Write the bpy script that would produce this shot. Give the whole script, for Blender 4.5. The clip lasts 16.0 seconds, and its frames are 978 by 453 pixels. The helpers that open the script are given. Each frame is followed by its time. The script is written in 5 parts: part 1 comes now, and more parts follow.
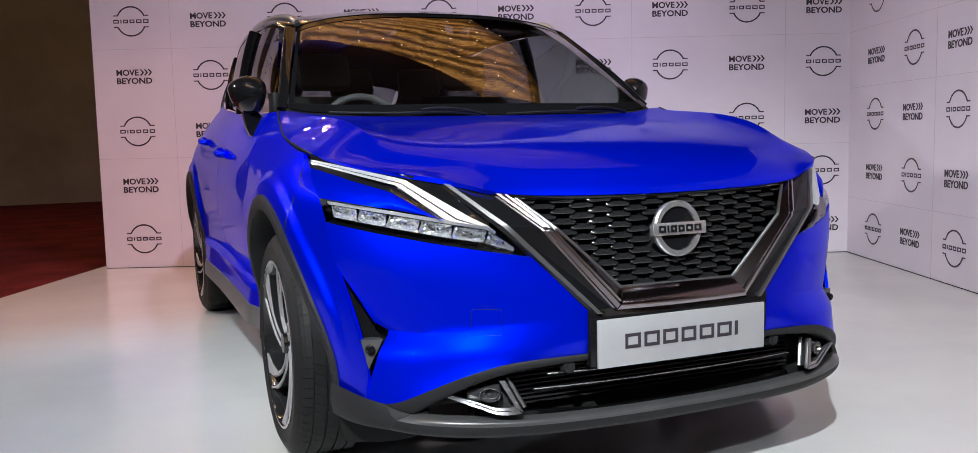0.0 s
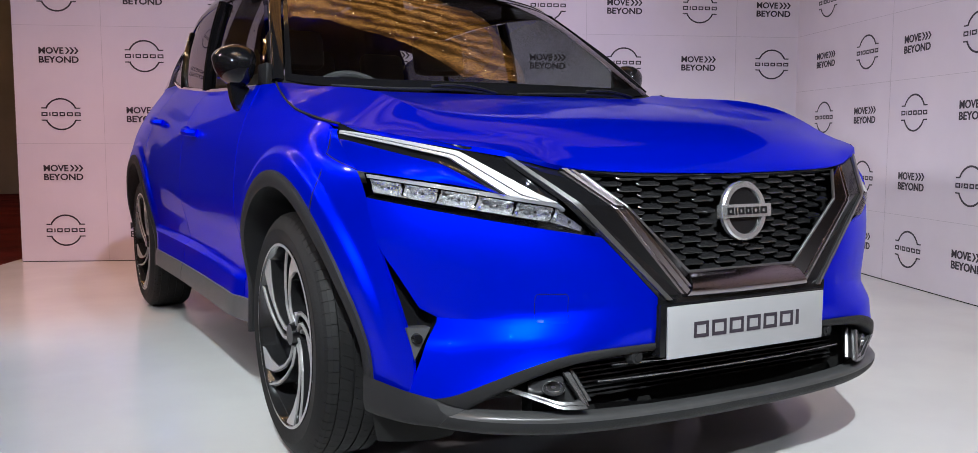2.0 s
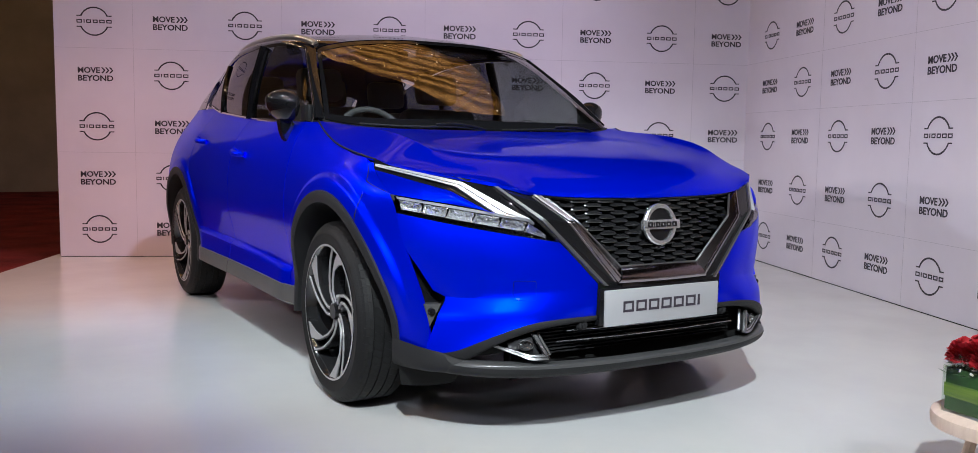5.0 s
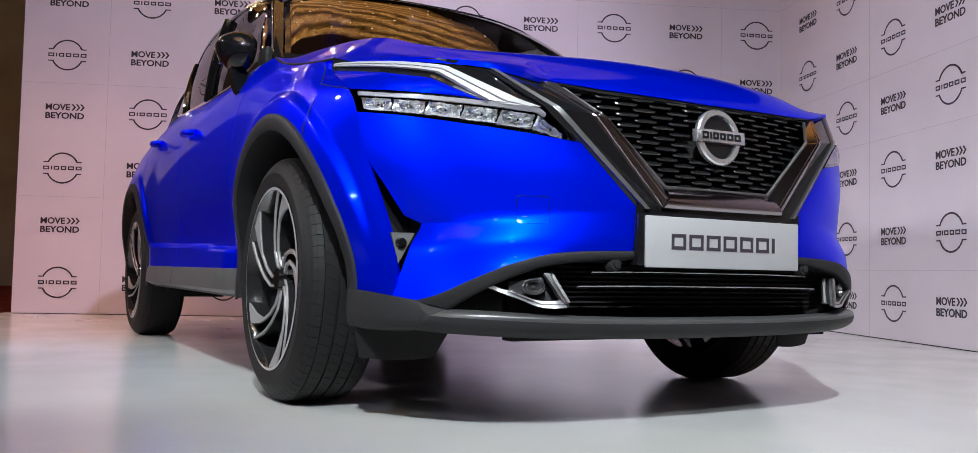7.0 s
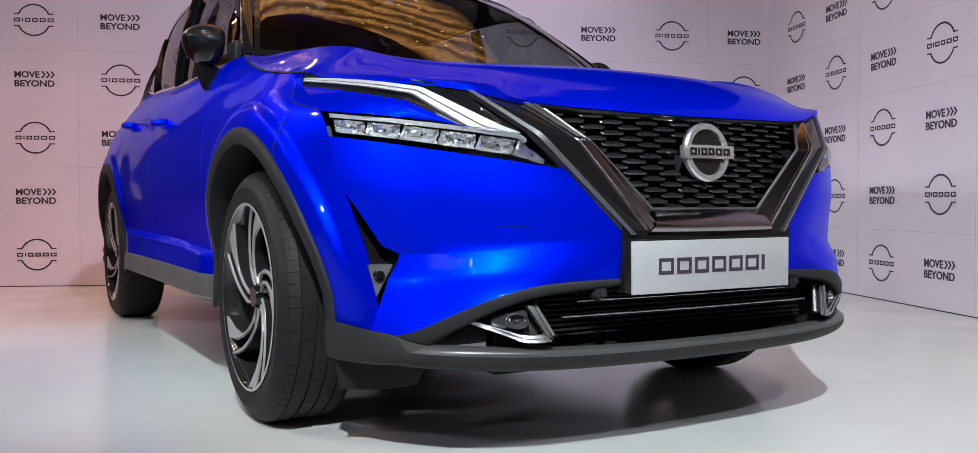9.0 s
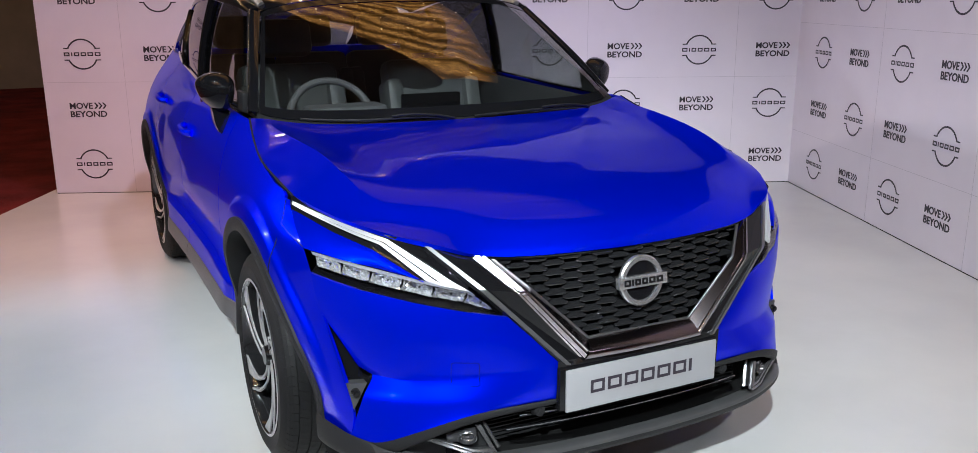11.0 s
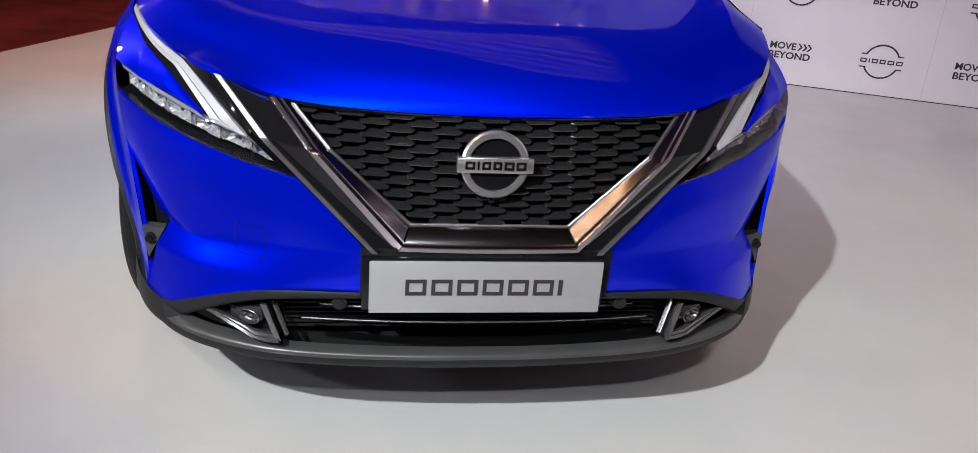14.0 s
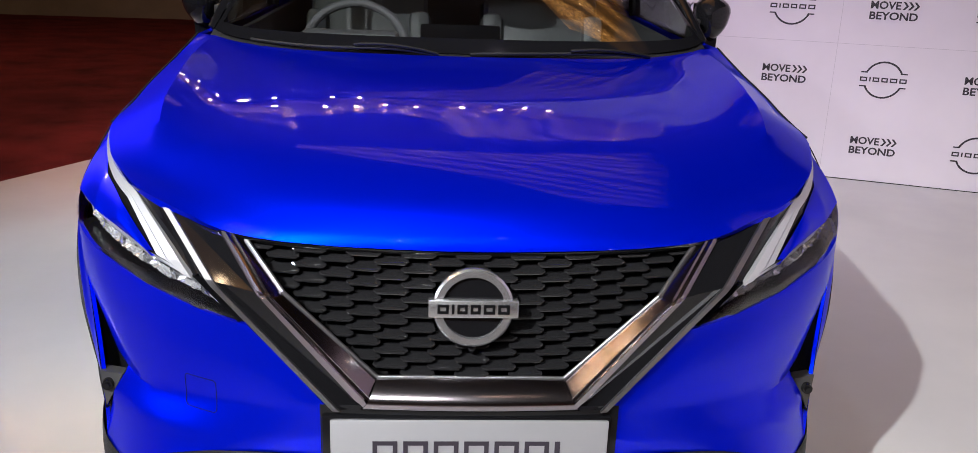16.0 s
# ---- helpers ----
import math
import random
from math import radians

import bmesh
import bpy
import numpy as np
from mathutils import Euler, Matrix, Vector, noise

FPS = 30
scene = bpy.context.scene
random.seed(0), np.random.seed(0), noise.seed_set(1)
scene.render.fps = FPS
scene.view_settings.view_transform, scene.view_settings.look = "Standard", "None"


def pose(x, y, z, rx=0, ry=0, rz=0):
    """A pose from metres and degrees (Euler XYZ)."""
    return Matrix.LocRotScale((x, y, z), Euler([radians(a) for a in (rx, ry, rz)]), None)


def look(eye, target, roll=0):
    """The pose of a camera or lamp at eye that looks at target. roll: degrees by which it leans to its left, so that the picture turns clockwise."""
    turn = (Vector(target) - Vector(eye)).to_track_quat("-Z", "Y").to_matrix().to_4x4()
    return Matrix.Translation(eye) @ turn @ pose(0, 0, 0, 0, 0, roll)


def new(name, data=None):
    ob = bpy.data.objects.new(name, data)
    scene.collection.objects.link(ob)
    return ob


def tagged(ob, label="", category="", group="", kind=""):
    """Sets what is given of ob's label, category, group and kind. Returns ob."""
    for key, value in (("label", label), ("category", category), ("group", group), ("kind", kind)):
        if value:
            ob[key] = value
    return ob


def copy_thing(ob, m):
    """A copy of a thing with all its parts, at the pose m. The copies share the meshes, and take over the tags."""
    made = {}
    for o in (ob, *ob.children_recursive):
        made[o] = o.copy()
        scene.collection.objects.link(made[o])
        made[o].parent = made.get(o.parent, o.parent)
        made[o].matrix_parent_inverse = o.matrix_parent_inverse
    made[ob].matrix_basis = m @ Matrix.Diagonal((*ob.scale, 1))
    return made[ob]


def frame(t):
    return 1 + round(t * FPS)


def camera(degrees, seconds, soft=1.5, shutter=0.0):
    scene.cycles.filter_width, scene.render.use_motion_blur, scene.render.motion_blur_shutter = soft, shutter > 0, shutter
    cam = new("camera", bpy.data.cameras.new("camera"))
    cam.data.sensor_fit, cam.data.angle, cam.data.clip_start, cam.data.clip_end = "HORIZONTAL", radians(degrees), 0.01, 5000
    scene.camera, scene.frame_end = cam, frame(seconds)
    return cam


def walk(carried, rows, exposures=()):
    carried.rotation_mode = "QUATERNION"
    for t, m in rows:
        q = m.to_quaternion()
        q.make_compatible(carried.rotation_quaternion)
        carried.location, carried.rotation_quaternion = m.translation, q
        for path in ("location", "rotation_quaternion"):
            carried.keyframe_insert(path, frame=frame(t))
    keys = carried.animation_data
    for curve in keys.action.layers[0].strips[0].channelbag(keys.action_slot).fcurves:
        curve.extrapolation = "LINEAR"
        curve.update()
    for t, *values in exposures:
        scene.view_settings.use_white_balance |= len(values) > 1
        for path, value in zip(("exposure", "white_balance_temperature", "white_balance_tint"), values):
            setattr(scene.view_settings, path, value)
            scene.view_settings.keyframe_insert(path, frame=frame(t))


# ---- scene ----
cam = camera(57.4, 16.0, 0.75)
PATH = [
    (0, (-1.361, -1.881, 0.981), (-0.566, -0.057, 0.78), -1.3),
    (0.5, (-1.444, -1.672, 0.932), (-0.566, 0.114, 0.731), -0.9),
    (1, (-1.552, -1.597, 0.915), (-0.615, 0.158, 0.712), -0.5),
    (1.5, (-1.599, -1.567, 0.906), (-0.625, 0.169, 0.705), -0.1),
    (2, (-1.618, -1.544, 0.902), (-0.625, 0.181, 0.71), 0.2),
    (2.5, (-1.627, -1.547, 0.904), (-0.623, 0.173, 0.718), 0.3),
    (3, (-1.693, -1.632, 0.914), (-0.677, 0.081, 0.731), 0.3),
    (3.2, (-1.758, -1.727, 0.923), (-0.738, -0.017, 0.739), 0.2),
    (5.3, (-2.115, -2.325, 1.02), (-1.084, -0.622, 0.828), 1.0),
    (5.5, (-2.092, -2.307, 1.014), (-1.064, -0.601, 0.836), 1.1),
    (6, (-1.938, -2.117, 0.946), (-0.917, -0.401, 0.831), 1.2),
    (6.5, (-1.715, -1.788, 0.64), (-0.715, -0.056, 0.643), 1.2),
    (7, (-1.633, -1.632, 0.384), (-0.628, 0.094, 0.483), 1.2),
    (7.5, (-1.602, -1.572, 0.316), (-0.588, 0.143, 0.488), 1.0),
    (8, (-1.58, -1.54, 0.313), (-0.555, 0.169, 0.484), 0.7),
    (8.5, (-1.572, -1.545, 0.338), (-0.539, 0.165, 0.43), 0.3),
    (9, (-1.582, -1.573, 0.612), (-0.551, 0.14, 0.558), -0.0),
    (9.5, (-1.581, -1.644, 0.924), (-0.567, 0.068, 0.717), -0.2),
    (9.7, (-1.578, -1.682, 1.032), (-0.576, 0.027, 0.764), -0.3),
    (11.8, (-1.397, -2.111, 1.605), (-0.601, -0.365, 1.042), 1.1),
    (12, (-1.393, -2.165, 1.611), (-0.622, -0.413, 1.032), 1.7),
    (12.5, (-1.286, -2.106, 1.57), (-0.605, -0.34, 0.926), 3.2),
    (13, (-0.974, -1.871, 1.478), (-0.404, -0.089, 0.772), 4.0),
    (13.5, (-0.615, -1.798, 1.408), (-0.152, -0.003, 0.657), 4.7),
    (14, (-0.34, -1.715, 1.333), (0.012, 0.097, 0.563), 4.7),
    (14.5, (-0.208, -1.548, 1.291), (0.064, 0.283, 0.535), 4.2),
    (15, (-0.124, -1.458, 1.278), (0.082, 0.397, 0.561), 3.3),
    (15.5, (-0.094, -1.445, 1.296), (0.072, 0.436, 0.637), 2.7),
    (16, (-0.089, -1.461, 1.344), (0.055, 0.446, 0.757), 2.0),
]
walk(cam, [(t, look(eye, target, roll)) for t, eye, target, roll in PATH],
     [(0, 0.08, 6050, 10), (3, 0.1, 5950, 10), (5.5, 0.0, 5900, 9), (8, 0.22, 6050, 10), (9.5, 0.1, 5900, 6), (12, 0.03, 5900, 10), (13, -0.03, 6050, 11), (14, -0.18, 6250, 13), (14.5, -0.2, 6300, 14), (16, 0.0, 6300, 16)])

# ---- world, lamps ----
world = bpy.data.worlds.new("hall")
scene.world = world
world.use_nodes = True
world.node_tree.nodes["Background"].inputs[0].default_value = (0.9, 0.75, 0.8, 1)
world.node_tree.nodes["Background"].inputs[1].default_value = 0.01
scene.view_settings.exposure = 0.0


def spot(name, eye, target, watts, colour, degrees=60, blend=0.6, radius=0.1):
    d = bpy.data.lights.new(name, "SPOT")
    d.energy, d.color, d.spot_size, d.spot_blend, d.shadow_soft_size = watts, colour, radians(degrees), blend, radius
    ob = new(name, d)
    ob.matrix_world = look(eye, target)
    return ob


# stage lights on stands and truss in front of the set, unseen fills added among them, warm house light behind
spot("stage_light_key", (-3.0, -3.6, 4.6), (0.75, 1.15, 0.2), 2700, (0.97, 1.0, 0.95), 40, 1.0, 0.05)
spot("stage_light_key", (-0.9, -4.6, 4.5), (0.4, 0.6, 0.2), 480, (0.97, 1.0, 0.95), 36, 1.0, 0.05)
# unseen low fill, added to lift the car's left flank
spot("flank_fill", (-5.5, -0.7, 2.0), (3.0, 1.2, 0.9), 430, (0.90, 0.93, 1.0), 30, 0.9, 0.06)
spot("stage_light_second", (-4.8, -4.0, 4.4), (1.2, 2.2, 0.4), 330, (0.88, 0.86, 1.0), 42, 1.0, 0.06)
spot("stage_light_side", (-5.6, 5.0, 3.5), (0.6, 1.9, 0.6), 480, (1.0, 0.86, 0.82), 60, 0.9, 0.12)
spot("stage_light_front", (0.7, -3.9, 5.2), (2.2, 1.0, 0.0), 340, (1.0, 0.70, 0.46), 36, 1.0, 0.25)
# added fill aimed down at the bonnet, no lamp known there
spot("hood_fill_top", (-0.4, 0.75, 5.9), (-0.02, 0.95, 0.9), 1250, (0.88, 0.93, 1.0), 22, 1.0, 0.05)
# second made-up bonnet fill, from behind over the roof
spot("hood_fill_rear", (0.2, 2.9, 5.8), (0.0, 0.5, 0.95), 360, (0.86, 0.92, 1.0), 32, 1.0, 0.03)
spot("wall_wash_back", (0.6, -0.7, 5.6), (0.4, 4.8, 1.2), 830, (0.97, 0.81, 0.99), 62, 1.0, 0.1)
spot("wall_wash_side", (-1.2, -0.9, 5.6), (3.5, 1.7, 1.3), 290, (0.90, 0.88, 1.0), 58, 1.0, 0.1)
spot("stage_light_warm", (-1.8, 3.2, 5.4), (-1.3, 4.7, 0.0), 800, (1.0, 0.52, 0.36), 46, 1.0, 0.3)
# added spot imitating the light the bodywork throws onto the floor
spot("floor_pool_fill", (-4.0, 0.2, 5.2), (-1.7, 2.2, 0.0), 260, (0.88, 0.96, 1.0), 30, 0.9, 0.06)
# three more made-up spots, bright and tinted pools on the floor beside the car
spot("floor_pool_beam", (-4.6, 3.8, 5.6), (-2.0, 3.0, 0.0), 240, (1.0, 0.95, 0.88), 15, 0.8, 0.1)
spot("floor_pool_beam", (-3.4, 0.9, 5.6), (-1.15, 2.1, 0.0), 760, (0.88, 0.98, 0.95), 28, 0.9, 0.1)
spot("floor_pool_beam", (-4.4, 1.0, 5.8), (-2.5, 0.7, 0.0), 460, (0.56, 0.58, 1.0), 26, 0.9, 0.1)
spot("house_light", (-7.0, 7.0, 6.2), (-6.5, 8.0, 0.0), 340, (1.0, 0.72, 0.5), 130, 1.0, 0.3)
spot("house_light", (-6.0, -9.0, 6.3), (-6.0, -9.0, 0.0), 280, (1.0, 0.80, 0.84), 150, 1.0, 0.3)
spot("house_light", (5.0, -10.0, 6.3), (5.0, -10.0, 0.0), 280, (1.0, 0.80, 0.84), 150, 1.0, 0.3)


# ---- materials ----
def mat(name, colour, rough=0.5, metal=0.0, coat=0.0, spec=0.5, emit=None, strength=0.0):
    m = bpy.data.materials.new(name)
    m.use_nodes = True
    b = m.node_tree.nodes["Principled BSDF"]
    b.inputs["Base Color"].default_value = (*colour, 1)
    b.inputs["Roughness"].default_value = rough
    b.inputs["Metallic"].default_value = metal
    b.inputs["Coat Weight"].default_value = coat
    b.inputs["Coat Roughness"].default_value = 0.02
    b.inputs["Specular IOR Level"].default_value = spec
    if emit:
        b.inputs["Emission Color"].default_value = (*emit, 1)
        b.inputs["Emission Strength"].default_value = strength
    return m


def node(m, kind, **values):
    n = m.node_tree.nodes.new(kind)
    for k, v in values.items():
        n.inputs[k.replace("_", " ")].default_value = v
    return n


def wire(m, a, b):
    m.node_tree.links.new(a, b)


def bsdf(m):
    return m.node_tree.nodes["Principled BSDF"]


def vary(m, low, high, scale, detail=5.0, rough=None, bump=0.0, bump_scale=None, stretch=(1, 1, 1)):
    """Two scales of colour variation, roughness variation and fine relief."""
    co = m.node_tree.nodes.new("ShaderNodeTexCoord")
    mp = m.node_tree.nodes.new("ShaderNodeMapping")
    mp.inputs["Scale"].default_value = stretch
    wire(m, co.outputs["Object"], mp.inputs["Vector"])
    n = node(m, "ShaderNodeTexNoise", Scale=scale, Detail=detail, Roughness=0.6)
    wire(m, mp.outputs[0], n.inputs["Vector"])
    r = m.node_tree.nodes.new("ShaderNodeValToRGB")
    r.color_ramp.elements[0].position, r.color_ramp.elements[1].position = 0.3, 0.7
    r.color_ramp.elements[0].color, r.color_ramp.elements[1].color = (*low, 1), (*high, 1)
    wire(m, n.outputs["Fac"], r.inputs[0])
    wire(m, r.outputs[0], bsdf(m).inputs["Base Color"])
    n2 = node(m, "ShaderNodeTexNoise", Scale=bump_scale or scale * 8, Detail=6.0)
    wire(m, mp.outputs[0], n2.inputs["Vector"])
    if rough:
        q = node(m, "ShaderNodeMapRange", To_Min=rough[0], To_Max=rough[1])
        wire(m, n2.outputs["Fac"], q.inputs["Value"])
        wire(m, q.outputs[0], bsdf(m).inputs["Roughness"])
    if bump:
        b = node(m, "ShaderNodeBump", Strength=bump, Distance=0.01)
        wire(m, n2.outputs["Fac"], b.inputs["Height"])
        wire(m, b.outputs[0], bsdf(m).inputs["Normal"])
    return m


WALL = vary(mat("printed_vinyl", (0.7, 0.64, 0.7), 0.42), (0.66, 0.61, 0.67), (0.72, 0.67, 0.73), 1.3, rough=(0.36, 0.5), bump=0.03, bump_scale=30)
INK = mat("black_print", (0.028, 0.022, 0.032), 0.45)
SEAM = mat("panel_joint", (0.50, 0.46, 0.51), 0.6)
FLOOR = vary(mat("white_vinyl_floor", (0.7, 0.7, 0.68), 0.3), (0.47, 0.47, 0.47), (0.54, 0.54, 0.534), 0.9, rough=(0.09, 0.24), bump=0.04, bump_scale=3.0)
CARPET = vary(mat("red_carpet", (0.1, 0.012, 0.012), 0.95, spec=0.1), (0.05, 0.007, 0.008), (0.14, 0.018, 0.018), 2.0, bump=0.5, bump_scale=260)
DARK = vary(mat("dark_hall_panelling", (0.05, 0.035, 0.025), 0.7), (0.16, 0.12, 0.095), (0.26, 0.20, 0.16), 0.7, bump=0.1)
CEIL = vary(mat("ceiling_plaster", (0.12, 0.08, 0.05), 0.7), (0.03, 0.02, 0.012), (0.05, 0.034, 0.02), 1.0)


def paint():
    m = mat("metallic_blue_paint", (0.001, 0.012, 0.8), 0.37, 0.82, 0.46, 0.20)
    bsdf(m).inputs["Specular Tint"].default_value = (0.1, 0.25, 1.0, 1)
    f = node(m, "ShaderNodeTexNoise", Scale=2600.0, Detail=1.0)
    co = m.node_tree.nodes.new("ShaderNodeTexCoord")
    wire(m, co.outputs["Object"], f.inputs["Vector"])
    r = m.node_tree.nodes.new("ShaderNodeValToRGB")
    r.color_ramp.elements[0].color, r.color_ramp.elements[1].color = (0.0006, 0.006, 0.86, 1), (0.001, 0.019, 1.0, 1)
    wire(m, f.outputs["Fac"], r.inputs[0])
    wire(m, r.outputs[0], bsdf(m).inputs["Base Color"])
    return m


BLUE = paint()
GLOSS = mat("gloss_black", (0.006, 0.006, 0.007), 0.06, 0.0, 0.0, 0.4)
RIM = mat("gloss_black_alloy", (0.014, 0.014, 0.015), 0.14, 0.0, 1.0, 0.6)
LEDGE = vary(mat("satin_grey_paint", (0.14, 0.14, 0.145), 0.34, 0.5, spec=0.3), (0.075, 0.075, 0.077), (0.10, 0.10, 0.103), 6.0, rough=(0.28, 0.4))
CLAD = vary(mat("black_plastic", (0.02, 0.02, 0.022), 0.5, spec=0.16), (0.013, 0.013, 0.014), (0.019, 0.019, 0.020), 4.0, rough=(0.44, 0.58), bump=0.12, bump_scale=900)
MOULD = vary(mat("grey_plastic", (0.06, 0.06, 0.062), 0.4, spec=0.4), (0.060, 0.058, 0.058), (0.080, 0.077, 0.077), 4.0, rough=(0.30, 0.42), bump=0.05, bump_scale=900)
CAVITY = mat("dull_black", (0.009, 0.009, 0.009), 0.8, spec=0.2)
CHROME = mat("bright_chrome", (0.75, 0.74, 0.75), 0.07, 1.0)
SATIN = mat("dark_satin_chrome", (0.36, 0.322, 0.345), 0.16, 1.0)
BRUSHED = mat("satin_chrome", (0.30, 0.30, 0.31), 0.40, 1.0)
BADGE_METAL = mat("badge_chrome", (0.70, 0.70, 0.72), 0.26, 0.9)
SILVER = mat("silver_trim", (0.58, 0.58, 0.59), 0.28, 0.9)
TRIM = mat("dark_silver_trim", (0.34, 0.34, 0.35), 0.24, 0.9)
PLATE = vary(mat("silver_plate", (0.55, 0.55, 0.57), 0.38, 0.35), (0.36, 0.36, 0.375), (0.41, 0.41, 0.425), 3.0)
RUBBER = vary(mat("tyre_rubber", (0.018, 0.018, 0.018), 0.62, spec=0.24), (0.006, 0.006, 0.0062), (0.010, 0.010, 0.0104), 6.0, bump=0.1, bump_scale=120)
ALLOY = mat("machined_alloy", (0.46, 0.45, 0.46), 0.28, 0.5)
WHITE_LAMP = mat("white_light_guide", (0.52, 0.53, 0.55), 0.3, 0.55, 0.5, emit=(0.95, 0.97, 1.0), strength=0.05)
REFLECTOR = mat("lamp_reflector", (0.80, 0.81, 0.82), 0.14, 0.80)
facets = node(REFLECTOR, "ShaderNodeTexVoronoi", Scale=70.0)
place = REFLECTOR.node_tree.nodes.new("ShaderNodeTexCoord")
wire(REFLECTOR, place.outputs["Object"], facets.inputs["Vector"])
relief = node(REFLECTOR, "ShaderNodeBump", Strength=0.45, Distance=0.004)
wire(REFLECTOR, facets.outputs["Distance"], relief.inputs["Height"])
wire(REFLECTOR, relief.outputs[0], bsdf(REFLECTOR).inputs["Normal"])
CABIN = vary(mat("cabin_trim", (0.03, 0.03, 0.032), 0.6), (0.075, 0.075, 0.08), (0.11, 0.11, 0.115), 5.0, bump=0.1, bump_scale=300)
DOOR_TRIM = vary(mat("door_trim_plastic", (0.03, 0.03, 0.032), 0.6), (0.025, 0.025, 0.027), (0.04, 0.04, 0.042), 5.0, bump=0.1, bump_scale=300)
SEAT = vary(mat("black_leather", (0.03, 0.03, 0.032), 0.42), (0.078, 0.079, 0.082), (0.112, 0.113, 0.116), 7.0, bump=0.2, bump_scale=150)


def glass(name, tint, ior=1.5):
    """Thin pane: tinted, with a Fresnel gloss."""
    m = bpy.data.materials.new(name)
    m.use_nodes = True
    t = m.node_tree
    t.nodes.remove(t.nodes["Principled BSDF"])
    a = t.nodes.new("ShaderNodeBsdfTransparent")
    a.inputs[0].default_value = (*tint, 1)
    g = t.nodes.new("ShaderNodeBsdfGlossy")
    g.inputs["Roughness"].default_value = 0.01
    # gloss by Schlick's rule, alike from both sides
    lw = t.nodes.new("ShaderNodeLayerWeight")
    lw.inputs[0].default_value = 0.5
    p5 = t.nodes.new("ShaderNodeMath")
    p5.operation = "POWER"
    p5.inputs[1].default_value = 5.0
    t.links.new(lw.outputs["Facing"], p5.inputs[0])
    f0 = ((ior - 1) / (ior + 1)) ** 2
    f = t.nodes.new("ShaderNodeMapRange")
    f.inputs["To Min"].default_value, f.inputs["To Max"].default_value = f0, 1.0
    t.links.new(p5.outputs[0], f.inputs["Value"])
    x = t.nodes.new("ShaderNodeMixShader")
    t.links.new(f.outputs[0], x.inputs[0])
    t.links.new(a.outputs[0], x.inputs[1])
    t.links.new(g.outputs[0], x.inputs[2])
    t.links.new(x.outputs[0], t.nodes["Material Output"].inputs[0])
    return m


PANE = glass("windscreen_glass", (0.70, 0.76, 0.74), 3.4)
TINT = glass("privacy_glass", (0.16, 0.16, 0.17), 2.2)
SIDE_PANE = glass("side_glass", (0.42, 0.45, 0.44), 2.2)
CLEAR = glass("lamp_cover", (0.93, 0.94, 0.95), 1.4)


# ---- building helpers ----
def part(name, bm, material, parent=None, label="", smooth=True, sharp=35):
    me = bpy.data.meshes.new(name)
    bm.normal_update()
    bm.to_mesh(me)
    bm.free()
    if material:
        me.materials.append(material)
    if smooth:
        for p in me.polygons:
            p.use_smooth = True
        me.set_sharp_from_angle(angle=radians(sharp))
    ob = new(name, me)
    if parent:
        ob.parent = parent
    return tagged(ob, label)


def thing(name, label, category, group="", kind="", at=(0, 0, 0)):
    e = new(name)
    e.location = at
    return tagged(e, label, category, group, kind)


def thick(ob, t, offset=-1.0):
    # crisp panel edges
    me = ob.data
    uses = np.bincount([lp.edge_index for lp in me.loops], minlength=len(me.edges))
    for e in me.edges:
        if uses[e.index] == 1:
            e.use_edge_sharp = True
    s = ob.modifiers.new("thickness", "SOLIDIFY")
    s.thickness, s.offset = t, offset
    return ob


def box(bm, x0, x1, y0, y1, z0, z1, bevel=0.0, m=None):
    r = bmesh.ops.create_cube(bm, size=1.0)
    vs = r["verts"]
    for v in vs:
        v.co = Vector(((x0 + x1) / 2 + v.co.x * (x1 - x0), (y0 + y1) / 2 + v.co.y * (y1 - y0), (z0 + z1) / 2 + v.co.z * (z1 - z0)))
    if bevel:
        es = {e for v in vs for e in v.link_edges}
        r = bmesh.ops.bevel(bm, geom=list(es), offset=bevel, segments=2, profile=0.5, affect="EDGES")
        vs = {v for f in r["faces"] for v in f.verts} | {v for v in vs if v.is_valid}
    if m:
        for v in vs:
            v.co = m @ v.co
    return bm


def poly(bm, pts):
    return bm.faces.new([bm.verts.new(p) for p in pts])


def cr(pts, n, ease=True):
    """n points on a smooth curve through pts (chord-length parameter)."""
    p = np.array(pts, float)
    if len(p) == 1:
        return np.repeat(p, n, 0)
    d = np.maximum(np.linalg.norm(np.diff(p, axis=0), axis=1), 1e-6) ** 0.7
    k = np.concatenate([[0], np.cumsum(d)])
    if len(p) == 2 or not ease:
        s = np.linspace(0, k[-1], n)
        return np.stack([np.interp(s, k, p[:, i]) for i in range(p.shape[1])], 1)
    m = np.empty_like(p)
    m[1:-1] = (p[2:] - p[:-2]) / (k[2:] - k[:-2])[:, None]
    m[0] = 2 * (p[1] - p[0]) / d[0] - m[1]
    m[-1] = 2 * (p[-1] - p[-2]) / d[-1] - m[-2]
    s = np.linspace(0, k[-1], n)
    i = np.clip(np.searchsorted(k, s, side="right") - 1, 0, len(p) - 2)
    h = (k[i + 1] - k[i])[:, None]
    u = ((s - k[i])[:, None]) / h
    return (2 * u**3 - 3 * u**2 + 1) * p[i] + (u**3 - 2 * u**2 + u) * h * m[i] + (-2 * u**3 + 3 * u**2) * p[i + 1] + (u**3 - u**2) * h * m[i + 1]


